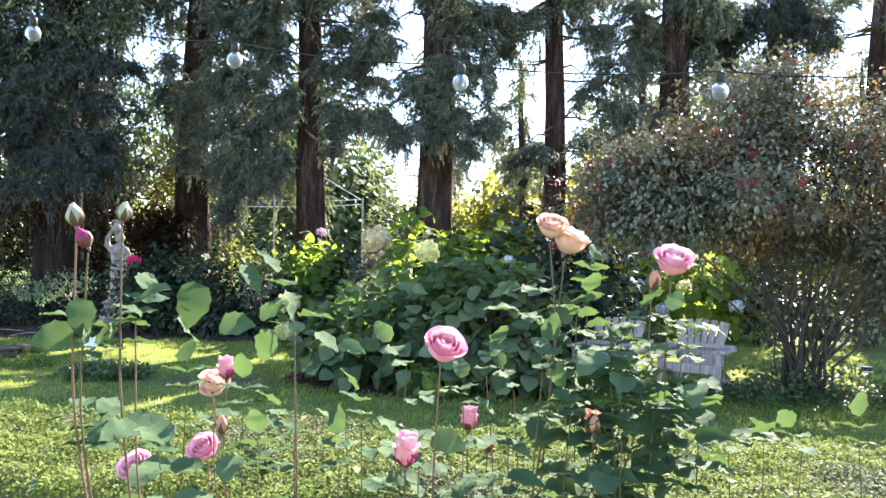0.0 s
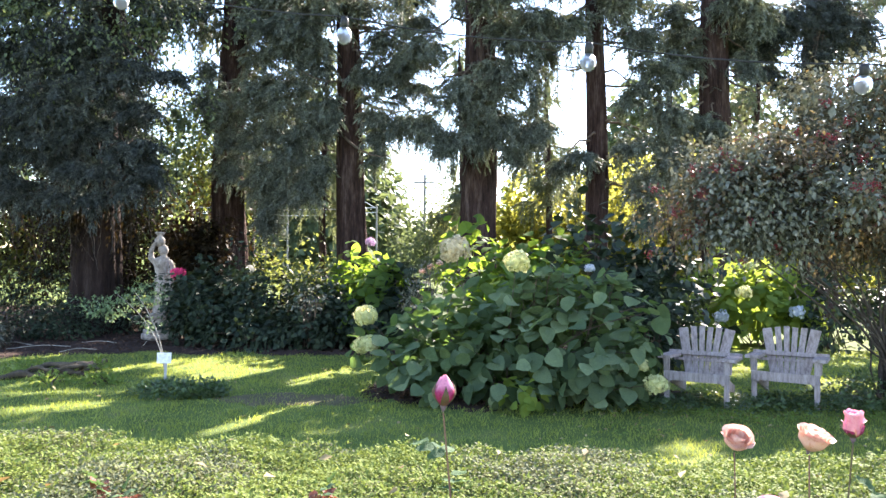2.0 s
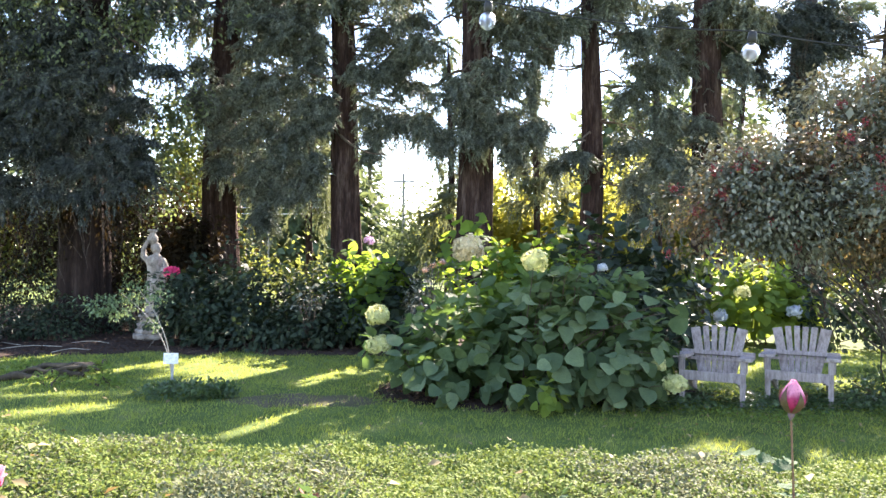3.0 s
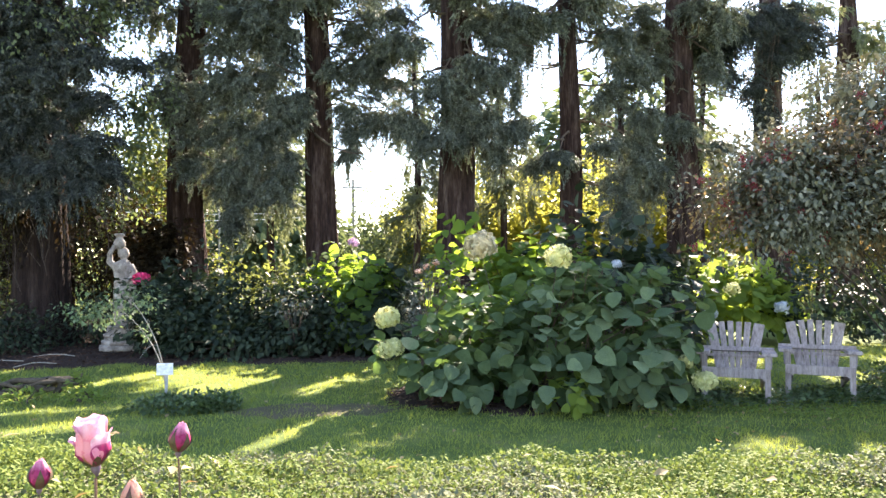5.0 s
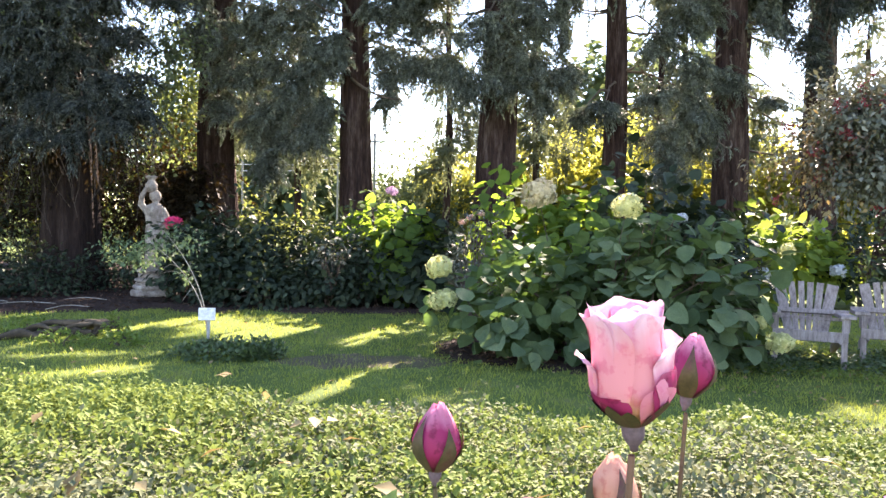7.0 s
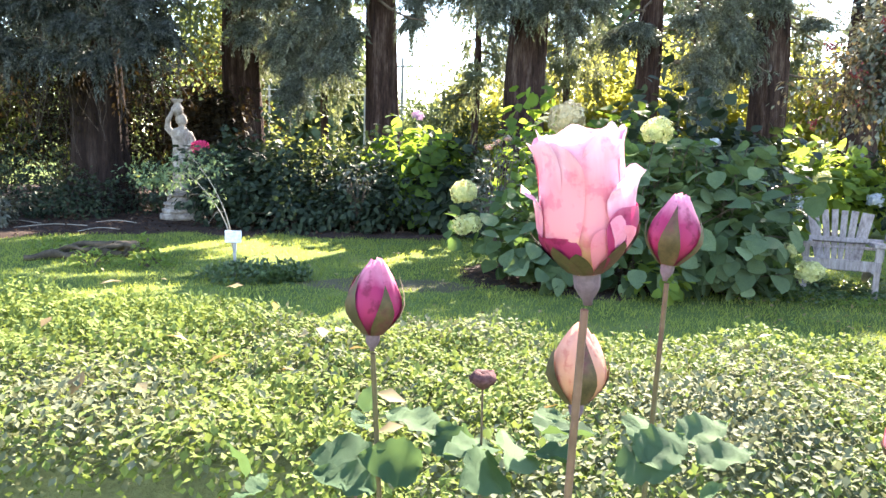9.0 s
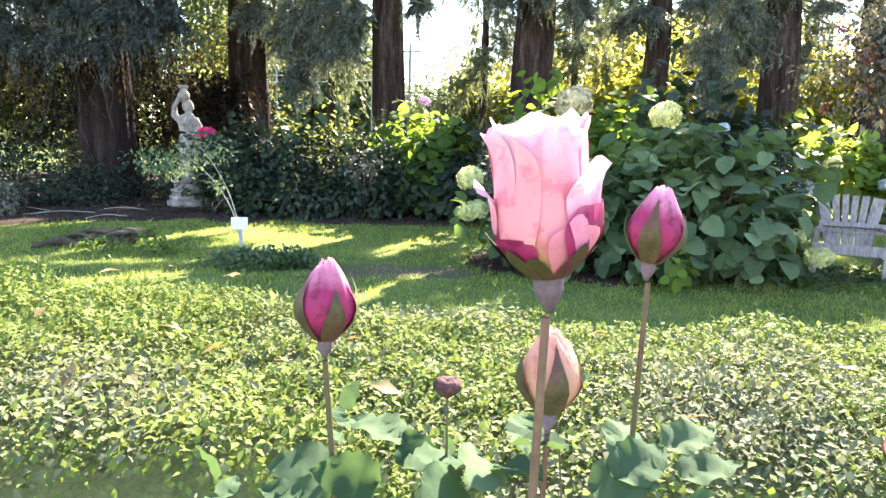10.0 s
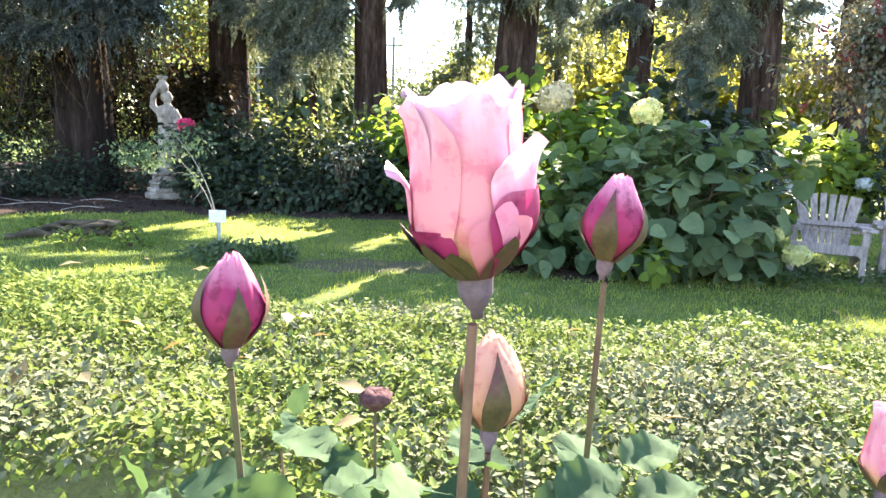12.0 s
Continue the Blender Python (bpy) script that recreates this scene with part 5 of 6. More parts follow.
for i, (x, y, rx, h) in enumerate([(-5.35, 9.9, 0.16, 0.22), (-5.8, 9.45, 0.3, 0.1), (-6.6, 10.3, 0.3, 0.14), (-5.1, 9.5, 0.3, 0.1)]):
    shrub("weed_clump", (x, y), (rx, rx * 0.7, h), 160, LEAF_TRI, (0.05, 0.09), M["clover"], 320 + i, "clump of pale green weeds by the dead wood", "weeds", zc=0.03, zmin=0.0, stems=4, group="weed clumps")

# ivy strip along the chairs' feet
r = np.random.default_rng(330)
n = 5200
X, Y = r.uniform(1.2, 6.8, n), r.normal(8.75, 0.28, n) + 0.0
ok = Y > 8.2
P = np.stack([X, Y, r.uniform(0.02, 0.11, n)], 1)[ok]
n = len(P)
V, F = bake(LEAF_TRI, P, turns_of(r.normal(size=(n, 3)) * np.array([1, 1, 0.3]), unit(r.normal(size=(n, 3)) * 0.5 + np.array([0, 0, 1.0]))), r.uniform(0.04, 0.08, n))
tagged(new("ground_ivy", mesh_np("ground_ivy", V, F, M["ivy"])), "low dark ivy growing in the grass round the chairs", "ground cover", kind="stuff")

# bark chips, and fallen leaves
r = np.random.default_rng(340)
n = 6000
X, Y = np.concatenate([r.uniform(-11, -1, 4500), r.uniform(-1.9, 2.2, 1500)]), np.concatenate([r.uniform(11.3, 16, 4500), r.uniform(8.4, 10.2, 1500)])
ok = (bed_outline(X, Y) > 0.05) | (blob(0.2, 9.35, 2.1, 0.95, 1)(X, Y) > 0.02)
P = np.stack([X, Y, np.full(n, 0.045)], 1)[ok]
n = len(P)
V, F = bake(tri_leaf(0.4, 0.3), P, turns_of(r.normal(size=(n, 3)) * np.array([1, 1, 0.25]), unit(r.normal(size=(n, 3)) * 0.4 + np.array([0, 0, 1.0]))), r.uniform(0.03, 0.09, n))
tagged(new("bark_chips", mesh_np("bark_chips", V, F, M["chip"])), "scattered brown bark chips on the soil", "bark chips", kind="stuff")
n = 420
X, Y = r.uniform(-6, 5, n), r.uniform(5, 11, n)
P = np.stack([X, Y, np.full(n, 0.06)], 1)
V, F = bake(LEAF_MID, P, turns_of(r.normal(size=(n, 3)) * np.array([1, 1, 0.15]), unit(r.normal(size=(n, 3)) * 0.25 + np.array([0, 0, 1.0]))), r.uniform(0.025, 0.07, n))
tagged(new("fallen_leaves", mesh_np("fallen_leaves", V, F, M["straw"])), "tan fallen leaves scattered on the lawn", "leaves", kind="stuff")


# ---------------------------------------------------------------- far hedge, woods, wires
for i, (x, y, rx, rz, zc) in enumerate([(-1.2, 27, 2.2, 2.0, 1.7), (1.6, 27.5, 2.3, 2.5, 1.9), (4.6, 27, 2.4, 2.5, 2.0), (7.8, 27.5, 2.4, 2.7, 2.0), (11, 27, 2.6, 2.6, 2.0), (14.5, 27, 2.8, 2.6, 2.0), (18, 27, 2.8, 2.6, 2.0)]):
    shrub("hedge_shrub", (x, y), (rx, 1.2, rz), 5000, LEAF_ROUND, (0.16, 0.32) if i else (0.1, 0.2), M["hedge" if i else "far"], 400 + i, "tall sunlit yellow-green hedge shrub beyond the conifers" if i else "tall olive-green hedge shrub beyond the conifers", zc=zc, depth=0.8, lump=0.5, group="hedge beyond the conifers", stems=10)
for i, (x, y, rx, rz) in enumerate([(-17, 52, 6.5, 6.5), (-28, 54, 7.5, 7.5), (-14.5, 54, 4.5, 7.5), (-40, 56, 9, 9), (24, 38, 6, 5.5), (34, 42, 7, 6.5), (4, 60, 7, 4.0), (16, 58, 8, 5.0), (-4, 66, 6, 2.8), (-10.6, 46, 3.0, 7.5), (-8.2, 50, 2.7, 5.2), (9.5, 44, 3.5, 8.5), (15.5, 46, 4.0, 10)]):
    shrub("far_tree", (x, y), (rx, 3.0, rz), 2600, LEAF_TRI, (0.5, 1.0), M["far"], 420 + i, "dull green tree mass in the distance", "tree", zc=rz * 0.5, depth=0.5, lump=0.4, group="distant trees", stems=8)
ob = thing("utility_pole", (-4.95, 62.8, 0), "distant grey wooden utility pole with a crossarm", "utility pole")
V, F = tube([(0, 0, 0), (0, 0, 4), (0, 0, 8.3)], [0.16, 0.14, 0.12], 10)
child("post", mesh_np("post", V, F, M["pole"], True), ob)
part("crossarm", place(board((1.9, 0.12, 0.14), 0, 0.01), pose(0, -0.15, 7.6)), M["pole"], ob)


def wire(a, b, sag, rad, mat, name, label, category, n=24):
    s = np.linspace(0, 1, n)[:, None]
    line = np.array(a) * (1 - s) + np.array(b) * s - np.array([0, 0, 1]) * sag * 4 * s * (1 - s)
    V, F = tube(line, rad, 5)
    return tagged(new(name, mesh_np(name, V, F, mat, True)), label, category)


for i, (x, h) in enumerate([(-5.55, 4.1), (-10.3, 4.1)]):
    ob = new("wire_post", mesh_np("wire_post", *tube([(0, 0, 0), (0, 0, 2), (0, 0, h)], 0.05, 8), M["pole"], True))
    ob.matrix_basis = pose(x, 38, 0)
    tagged(ob, "grey post that carries pale wires beyond the garden", "post", "wire posts")
for i, (x0, z0, z1, sag) in enumerate([(-16, 4.05, 4.0, 0.15), (-16, 3.75, 3.75, 0.2), (-14, 9.1, 3.95, 0.1)]):
    wire((x0, 38, z0), (-5.55, 38, z1), sag, 0.02, M["wire"], "overhead_wire", "pale overhead wire seen between the trunks", "wire")

# pale fallen sticks on the soil
for i, (x, y, ln, tz) in enumerate([(-7.2, 13.3, 0.8, -12), (-7.9, 12.6, 1.1, 8), (-7.0, 12.3, 0.6, 20), (-8.6, 13.0, 0.9, -20)]):
    s = np.linspace(-0.5, 0.5, 8)
    V, F = tube(np.stack([s * ln, 0.03 * np.sin(6 * s + i), 0.05 + 0.02 * np.cos(5 * s)], 1), 0.008, 6)
    ob = new("fallen_stick", mesh_np("fallen_stick", V, F, M["straw_stick"], True))
    ob.matrix_basis = pose(x, y, 0.0, 0, -2, tz)
    tagged(ob, "pale bare stick lying on the dark soil", "stick", "fallen sticks")


# ---------------------------------------------------------------- clipped hedge in front of the lawn
def clipped_hedge():
    """A broad clipped hedge with an uneven leafy top, between the roses and the lawn."""
    ob = thing("clipped_hedge", (0, 2.65, 0), "broad clipped green hedge with small pale leaves on its flat top", "hedge")
    r = np.random.default_rng(600)

    def top(x, y):
        return 1.005 + 0.075 * np.clip(-(x - 0.2) / 2.4, 0, 1.25) + 0.008 * np.sin(1.7 * x + 0.6) + 0.010 * np.sin(4.3 * x + 2 * y) + 0.014 * np.sin(9.1 * x - 5 * y) + 0.012 * np.sin(7 * y + 3 * x)
    # woody core that the leaves hide
    xs, prof = np.linspace(-5.2, 4.2, 110), [(-0.36, 0.0), (-0.40, 0.5), (-0.38, 0.93), (-0.25, 1.0), (0.0, 1.01), (0.15, 1.008), (0.3, 1.0), (0.4, 0.93), (0.42, 0.5), (0.36, 0.0)]
    V = np.array([(x, y, z * (top(x, y) - 0.03) / 1.03) for x in xs for y, z in prof])
    k = len(prof)
    F = [(i * k + j, i * k + j + 1, (i + 1) * k + j + 1, (i + 1) * k + j) for i in range(len(xs) - 1) for j in range(k - 1)]
    b = (len(xs) - 1) * k
    F += [(o + j, o + j + 1, o + k - 2 - j, o + k - 1 - j) for o in (0, b) for j in range((k - 1) // 2)]
    child("core", mesh_np("core", V, np.array(F), M["hedge_core"], True), ob)
    n = 160000
    X, Y = np.concatenate([r.uniform(-3.9, 3.4, n - 14000), r.uniform(-5.2, -3.9, 8000), r.uniform(3.4, 4.2, 6000)]), r.uniform(-0.47, 0.46, n)
    clump = np.sin(13 * X + 3 * np.sin(9 * Y)) * np.sin(15 * Y + 2 * np.sin(7 * X))
    Z = top(X, Y) - 0.06 * r.random(n) ** 1.2 + 0.02 * clump - 0.10 * np.clip(abs(Y) - 0.38, 0, 1) * 6 * r.random(n)
    P = np.stack([X, Y, Z], 1)
    m = 18000
    side = r.choice((-1.0, 1.0), m, p=(0.75, 0.25))
    x2, y2 = r.uniform(-5.2, 4.2, m), side * r.uniform(0.40, 0.49, m)
    P2 = np.stack([x2, y2, (top(x2, y2) - 0.045) * (1 - r.random(m) ** 2 * 0.95)], 1)
    out = np.concatenate([np.tile([0, 0, 1.0], (n, 1)), np.stack([np.zeros(m), side, np.full(m, 0.3)], 1)])
    P = np.concatenate([P, P2])
    ax = unit(r.normal(size=P.shape) * 0.8 + out * 0.15)
    up = unit(out + r.normal(size=P.shape) * 0.14)
    size, R = r.uniform(0.011, 0.021, len(P)), turns_of(ax, up)
    x, y = P[:, 0], P[:, 1]
    dull = np.sin(2.3 * x + 1.7 * np.sin(3.1 * y + x)) + np.sin(5.3 * x - 4.1 * y + 1.2) * 0.8 + np.sin(11.7 * x + 8.3 * y) * 0.5 + r.normal(size=len(P)) * 0.9 > 1.05
    near = P[:, 1] < -0.02
    a, b = ~dull & near, ~dull & ~near
    V, F = join(bake(LEAF_WIDE, P[a], R[a], size[a]), bake(LEAF_WIDE, P[b], R[b], size[b]))
    tagged(child("foliage", mesh_np("foliage", V, F, M["box"]), ob, "small pale green leaves"), kind="stuff")
    V, F = bake(LEAF_WIDE, P[dull], R[dull], size[dull])
    tagged(child("dull_foliage", mesh_np("dull_foliage", V, F, M["box_dull"]), ob, "older grey-green leaves"), kind="stuff")
    n = 60
    X, Y = r.uniform(-4, 3, n), r.uniform(-0.4, 0.4, n)
    P = np.stack([X, Y, top(X, Y) + 0.03], 1)
    V, F = bake(LEAF_MID, P, turns_of(r.normal(size=(n, 3)) * np.array([1, 1, 0.2]), unit(r.normal(size=(n, 3)) * 0.3 + np.array([0, 0, 1.0]))), r.uniform(0.03, 0.06, n))
    tagged(child("dry_leaves", mesh_np("dry_leaves", V, F, M["straw"]), ob, "tan dry leaves lying on the hedge"), kind="stuff")


clipped_hedge()

# a second small label, dark, standing beyond the berry shrub
ob = thing("plant_sign", (5.95, 9.6, 0), "small dark plant label with a pale rim on a stake", "sign")
part("stake", place(board((0.016, 0.01, 0.24)), pose(0, 0, 0.12)), M["greymetal"], ob)
part("card", place(board((0.16, 0.008, 0.08)), pose(0, -0.01, 0.25, -25)), M["card"], ob, "pale rim of the label")
part("face", place(board((0.135, 0.004, 0.055)), pose(0, -0.018, 0.253, -25)), M["cable"], ob, "dark blank label face")


# low weeds and litter in the lawn below the chairs
r = np.random.default_rng(710)
n = 3600
X, Y = r.uniform(1.2, 5.6, n), r.normal(8.2, 0.42, n)
keep = np.sin(3.1 * X + 2 * np.sin(2.3 * Y)) + np.sin(5.2 * Y + X) + r.normal(size=n) * 0.5 > 0.1
X, Y = X[keep], Y[keep]
P = np.stack([X, Y, r.uniform(0.02, 0.075, len(X))], 1)
V, F = bake(LEAF_TRI, P, turns_of(r.normal(size=P.shape) * np.array([1, 1, 0.3]), unit(r.normal(size=P.shape) * 0.4 + np.array([0, 0, 1.0]))), r.uniform(0.025, 0.055, len(P)))
tagged(new("lawn_weeds", mesh_np("lawn_weeds", V, F, M["clover"])), "low broad-leaved weeds in the grass below the chairs", "weeds", kind="stuff")
n = 130
P = np.stack([r.uniform(0.8, 5.4, n), r.uniform(7.0, 8.6, n), r.uniform(0.03, 0.07, n)], 1)
V, F = bake(LEAF_TRI, P, turns_of(r.normal(size=P.shape) * np.array([1, 1, 0.3]), unit(r.normal(size=P.shape) * 0.4 + np.array([0, 0, 1.0]))), r.uniform(0.03, 0.055, n))
tagged(new("leaf_litter", mesh_np("leaf_litter", V, F, M["straw"])), "pale dry leaves scattered in the grass", "leaves", kind="stuff")


# ---------------------------------------------------------------- string lights
def string_lights():
    ob = thing("string_lights", (0, 0, 0), "black cable strung overhead with clear round glass bulbs", "string lights")
    tops = [(-3.6, 2.82, 3.45), (-2.8, 2.68, 3.16), (-2.02, 2.56, 2.90), (-1.256, 2.456, 2.68), (-0.495, 2.332, 2.523), (0.231, 2.242, 2.412), (0.956, 2.156, 2.323), (1.694, 2.068, 2.283), (2.43, 1.98, 2.27), (3.17, 1.89, 2.285)]
    pts = [(-5.2, 3.05, 4.05)] + tops + [(4.6, 1.72, 2.4)]
    line = []
    for a, b in zip(pts[:-1], pts[1:]):
        for s in np.linspace(0, 1, 6)[:-1]:
            line.append(np.array(a) * (1 - s) + np.array(b) * s - np.array([0, 0, 0.02]) * 4 * s * (1 - s))
    V, F = tube(np.array(line), 0.0022, 6)
    child("cable", mesh_np("cable", V, F, M["cable"], True), ob)
    for x, y, h in ((-5.2, 3.05, 4.1), (4.6, 1.72, 2.45)):
        V, F = tube([(x, y, 0), (x, y, h / 2), (x, y, h)], 0.04, 10)
        child("post", mesh_np("post", V, F, M["pole"], True), ob, "plain wooden post")
    globe = mesh_np("bulb", *lathe([(0.009, 0.0), (0.011, -0.006), (0.019, -0.013), (0.0235, -0.025), (0.0235, -0.035), (0.019, -0.047), (0.010, -0.055), (0.0004, -0.057)], 20), M["glass"], True)
    cap = mesh_np("socket", *lathe([(0.003, 0.028), (0.010, 0.026), (0.0125, 0.018), (0.0125, -0.004), (0.009, -0.006)], 14), M["cable"], True)
    for x, y, z in tops:
        b = child("bulb", globe, ob, "clear round glass bulb", pose(x, y, z - 0.028, 4, 3, 0))
        child("socket", cap, b, "black socket")


string_lights()


# ---------------------------------------------------------------- roses
def profile(t, closed, rate):
    """The flower's radius at height t: a bowl when open, an egg with a pointed tip when closed."""
    if closed:
        return (0.34 + 0.66 * math.sin(min(1.0, t / 0.40) * math.pi / 2)) * max(0.0, 1 - (max(0.0, t - 0.40) / 0.6) ** 1.7 * closed)
    return 0.36 + 0.64 * math.sin(min(1.0, t * rate) * math.pi / 2) - (0.24 * max(0.0, t - 0.34) if rate > 2.4 else 0.0)


def petal_mesh(R, H, turn, half, flare, ruffle, seed, mat, closed=0.0, rate=2.1, tall=1.0, nu=13, nt=11):
    """One petal wrapped round the flower's axis, its rim bent out by flare and ruffled."""
    r = np.random.default_rng(seed)
    ph = r.uniform(0, 6, 4)
    V = []
    for j in range(nt):
        t = j / (nt - 1)
        prof = profile(t * tall, closed, rate)
        prof += flare * max(0.0, t - 0.62) ** 2 * 5.0
        wide = math.sin(math.pi * (0.14 + 0.5 * t)) ** 0.7 * (1 - 0.4 * max(0, t - 0.8) ** 1.2)
        for i in range(nu):
            u = 2 * i / (nu - 1) - 1
            a = turn + u * half * wide
            rr = R * max(0.02, prof) * (1 + 0.05 * u * u * (1 - closed)) + R * ruffle * t * t * 0.12 * math.sin(3.2 * u + ph[0]) * math.sin(5 * t + ph[1])
            roll = max(0.0, (t - 0.8) / 0.2) ** 2 * (1 - closed) * min(1.0, 6 * flare)
            rr += R * 0.13 * roll
            z = H * t * (1 - 0.03 * u * u * t - 0.05 * u ** 8 * t * (1 - closed)) - H * 0.035 * roll + H * ruffle * 0.010 * t ** 4 * math.sin(9 * u + ph[3]) + H * ruffle * 0.022 * t ** 3 * math.sin(4.5 * u + ph[2])
            if flare > 0.6:
                z -= H * flare * 0.5 * max(0, t - 0.72) ** 2 * 4
            V.append((rr * math.cos(a), rr * math.sin(a), z))
    F = [(j * nu + i, j * nu + i + 1, (j + 1) * nu + i + 1, (j + 1) * nu + i) for j in range(nt - 1) for i in range(nu - 1)]
    return mesh_np("petal", np.array(V), np.array(F), mat, True)


def rose(parent, at, kind, size, turn=0.0, tilt=(0, 0), seed=0, simple=False):
    """A rose on its calyx: kind is bud, half or open; size is the height of its petals."""
    hip = lathe([(0.0004, -0.30), (0.05, -0.30), (0.058, -0.25), (0.10, -0.20), (0.14, -0.13), (0.145, -0.06), (0.15, 0.0), (0.16, 0.02), (0.12, 0.05), (0.0004, 0.05)], 14)
    labels = {"bud": "closed rose bud", "half": "half-open rose", "open": "open rose bloom"}
    fl = child("rose_bud" if kind == "bud" else "rose_bloom", mesh_np("calyx", hip[0] * np.array([0.66, 0.66, 0.8]) * size, hip[1], M["hip"], True), parent, labels[kind], pose(*at, tilt[0], tilt[1], turn))
    r = np.random.default_rng(seed)
    sets, rate = [], 3.0 if kind == "half" else 2.1
    A = lambda d: radians(d)
    if kind == "half":
        R = 0.315 * size
        for k, (a, h, rr, hf, fl_, rf, m) in enumerate([
                (-100, 0.98, 0.97, 62, 0.06, 1.3, "petal"), (-165, 0.95, 1.0, 66, 0.12, 1.5, "petal"), (-45, 1.0, 0.95, 60, 0.03, 1.3, "petal"), (20, 0.97, 0.95, 70, 0.04, 1.2, "petal"), (95, 0.98, 0.96, 78, 0.08, 1.2, "petal"),
                (165, 0.98, 0.97, 66, 0.1, 1.3, "petal"), (-75, 0.95, 0.82, 80, 0.05, 1.4, "petal"), (-150, 0.94, 0.80, 80, 0.06, 1.4, "petal"), (40, 0.95, 0.77, 90, 0.03, 1.2, "petal"), (-90, 0.9, 0.5, 120, 0.0, 1.2, "petal"), (90, 0.92, 0.5, 120, 0.0, 1.2, "petal"),
                (-16, 0.72, 1.05, 58, 0.24, 1.2, "petal_low"), (-34, 0.47, 1.07, 44, 0.02, 0.8, "petal_deep"), (-66, 0.36, 1.03, 30, 0.02, 0.6, "petal_low"), (180, 0.64, 1.02, 24, 0.34, 0.8, "petal_low"), (-150, 0.30, 1.04, 44, 0.0, 0.6, "petal_deep")]):
            sets.append((R * rr, h * size, A(a), A(hf), fl_, rf, m, 0.0))
        sep = [(-112, 0.20), (-58, 0.26), (-8, 0.32), (60, 0.26), (120, 0.26), (176, 0.3), (222, 0.24)]
        sr = R * 1.10
    elif kind == "bud":
        R = 0.36 * size
        mt = "petal_green" if seed >= 30 else "petal_peach" if seed % 7 == 3 else "petal_deep"
        for k, (a, h, rr, hf) in enumerate([(-112, 0.90, 1.04, 50), (-52, 0.97, 1.0, 46), (20, 1.0, 0.97, 85), (140, 0.97, 0.98, 85), (-85, 0.99, 0.90, 60), (-150, 0.93, 1.0, 48), (90, 0.95, 0.82, 90), (200, 0.93, 0.8, 90)]):
            sets.append((R * rr, h * size, A(a), A(hf), 0.10, 0.8, mt, 0.93))
        sep = [(-78, 0.70), (-14, 0.80), (58, 0.76), (130, 0.74), (206, 0.84)]
        sr = R * 1.03
    else:
        R = 0.5 * size
        mt = ("petal_pale", "petal_cream", "petal")[seed % 3]
        for ring, (cnt, rr, h, fl_) in enumerate([(5, 1.12, 0.80, 0.28), (5, 0.95, 0.9, 0.12), (4, 0.72, 0.95, 0.0), (3, 0.42, 0.92, 0.0)]):
            for k in range(cnt):
                sets.append((R * rr, h * size, A(360 * k / cnt + 37 * ring + r.uniform(-9, 9)), A(230 / cnt + 12), fl_, 1.0, mt, 0.0))
        sep = [(-62, 0.36), (10, 0.4), (82, 0.36), (154, 0.38), (226, 0.37)]
        sr = R * 1.05
    for k, (R_, H_, a, hf, f_, rf, m, cl) in enumerate(sets):
        child("petal", petal_mesh(R_, H_, a, hf, f_, rf, seed * 31 + k, M[m], cl, rate, H_ / size), fl)
    for k, (a, h) in enumerate(sep):
        V = []
        cl = 0.45 if kind == "bud" else 0.0
        for j in range(7):
            t = j / 6
            tz = t * h
            prof = profile(tz, 0.93 if kind == "bud" else 0.0, rate)
            w = radians(34 if kind == "bud" else 30) * (1 - t) ** (0.95 if kind == "bud" else 0.75)
            for u in (-1, 0, 1):
                aa = radians(a) + u * w
                rr = sr * (prof + (0.06 if kind == "bud" else 0.02) + 0.03 * t * t + (0.14 if k % 2 else 0.04) * t ** 4 * (1 if kind == "bud" else 0.2) + 0.015 * u * u)
                V.append((rr * math.cos(aa), rr * math.sin(aa), tz * size + 0.005 * size))
        F = [(j * 3 + i, j * 3 + i + 1, j * 3 + i + 4, j * 3 + i + 3) for j in range(6) for i in range(2)]
        child("sepal", mesh_np("sepal", np.array(V), np.array(F), M["sepal"], True), fl, "green-brown pointed sepal")
    return fl


def rose_leaf_template(w, fold, curl, seed, n=12, across=(-1, -0.5, 0, 0.5, 1)):
    """A toothed rose leaflet, its blade puckered between the veins."""
    r = np.random.default_rng(seed)
    V, F = [], []
    for i in range(n + 1):
        t = i / n
        half = max(0.012, w / 2 * math.sin(math.pi * min(1, t ** 0.72)) ** 0.7) * (1 + (0.09 if i % 2 else -0.05))
        for u in across:
            z = -curl * t * t + fold * half * abs(u) + 0.042 * math.sin(15 * t - 3 * abs(u) + 2 * u) * abs(u) + 0.018 * r.normal()
            V.append((t - 0.03 * abs(u), u * half, z))
    c = len(across)
    F = [(c * i + k, c * i + k + c, c * i + k + c + 1, c * i + k + 1) for i in range(n) for k in range(c - 1)]
    return np.array(V), np.array(F)


ROSE_LEAVES = [mesh_np("leaf", *rose_leaf_template(w, f, c, k), M["rose_leaf"], True) for k, (w, f, c) in enumerate(((0.7, 0.25, 0.18), (0.76, 0.12, 0.32), (0.64, 0.35, 0.1)))]

ROSE_LEAVES_FAR = [mesh_np("leaf", *rose_leaf_template(w, f, c, 20 + k, 8, (-1, 0, 1)), M["rose_leaf"], True) for k, (w, f, c) in enumerate(((0.7, 0.25, 0.18), (0.76, 0.12, 0.32), (0.64, 0.35, 0.1)))]


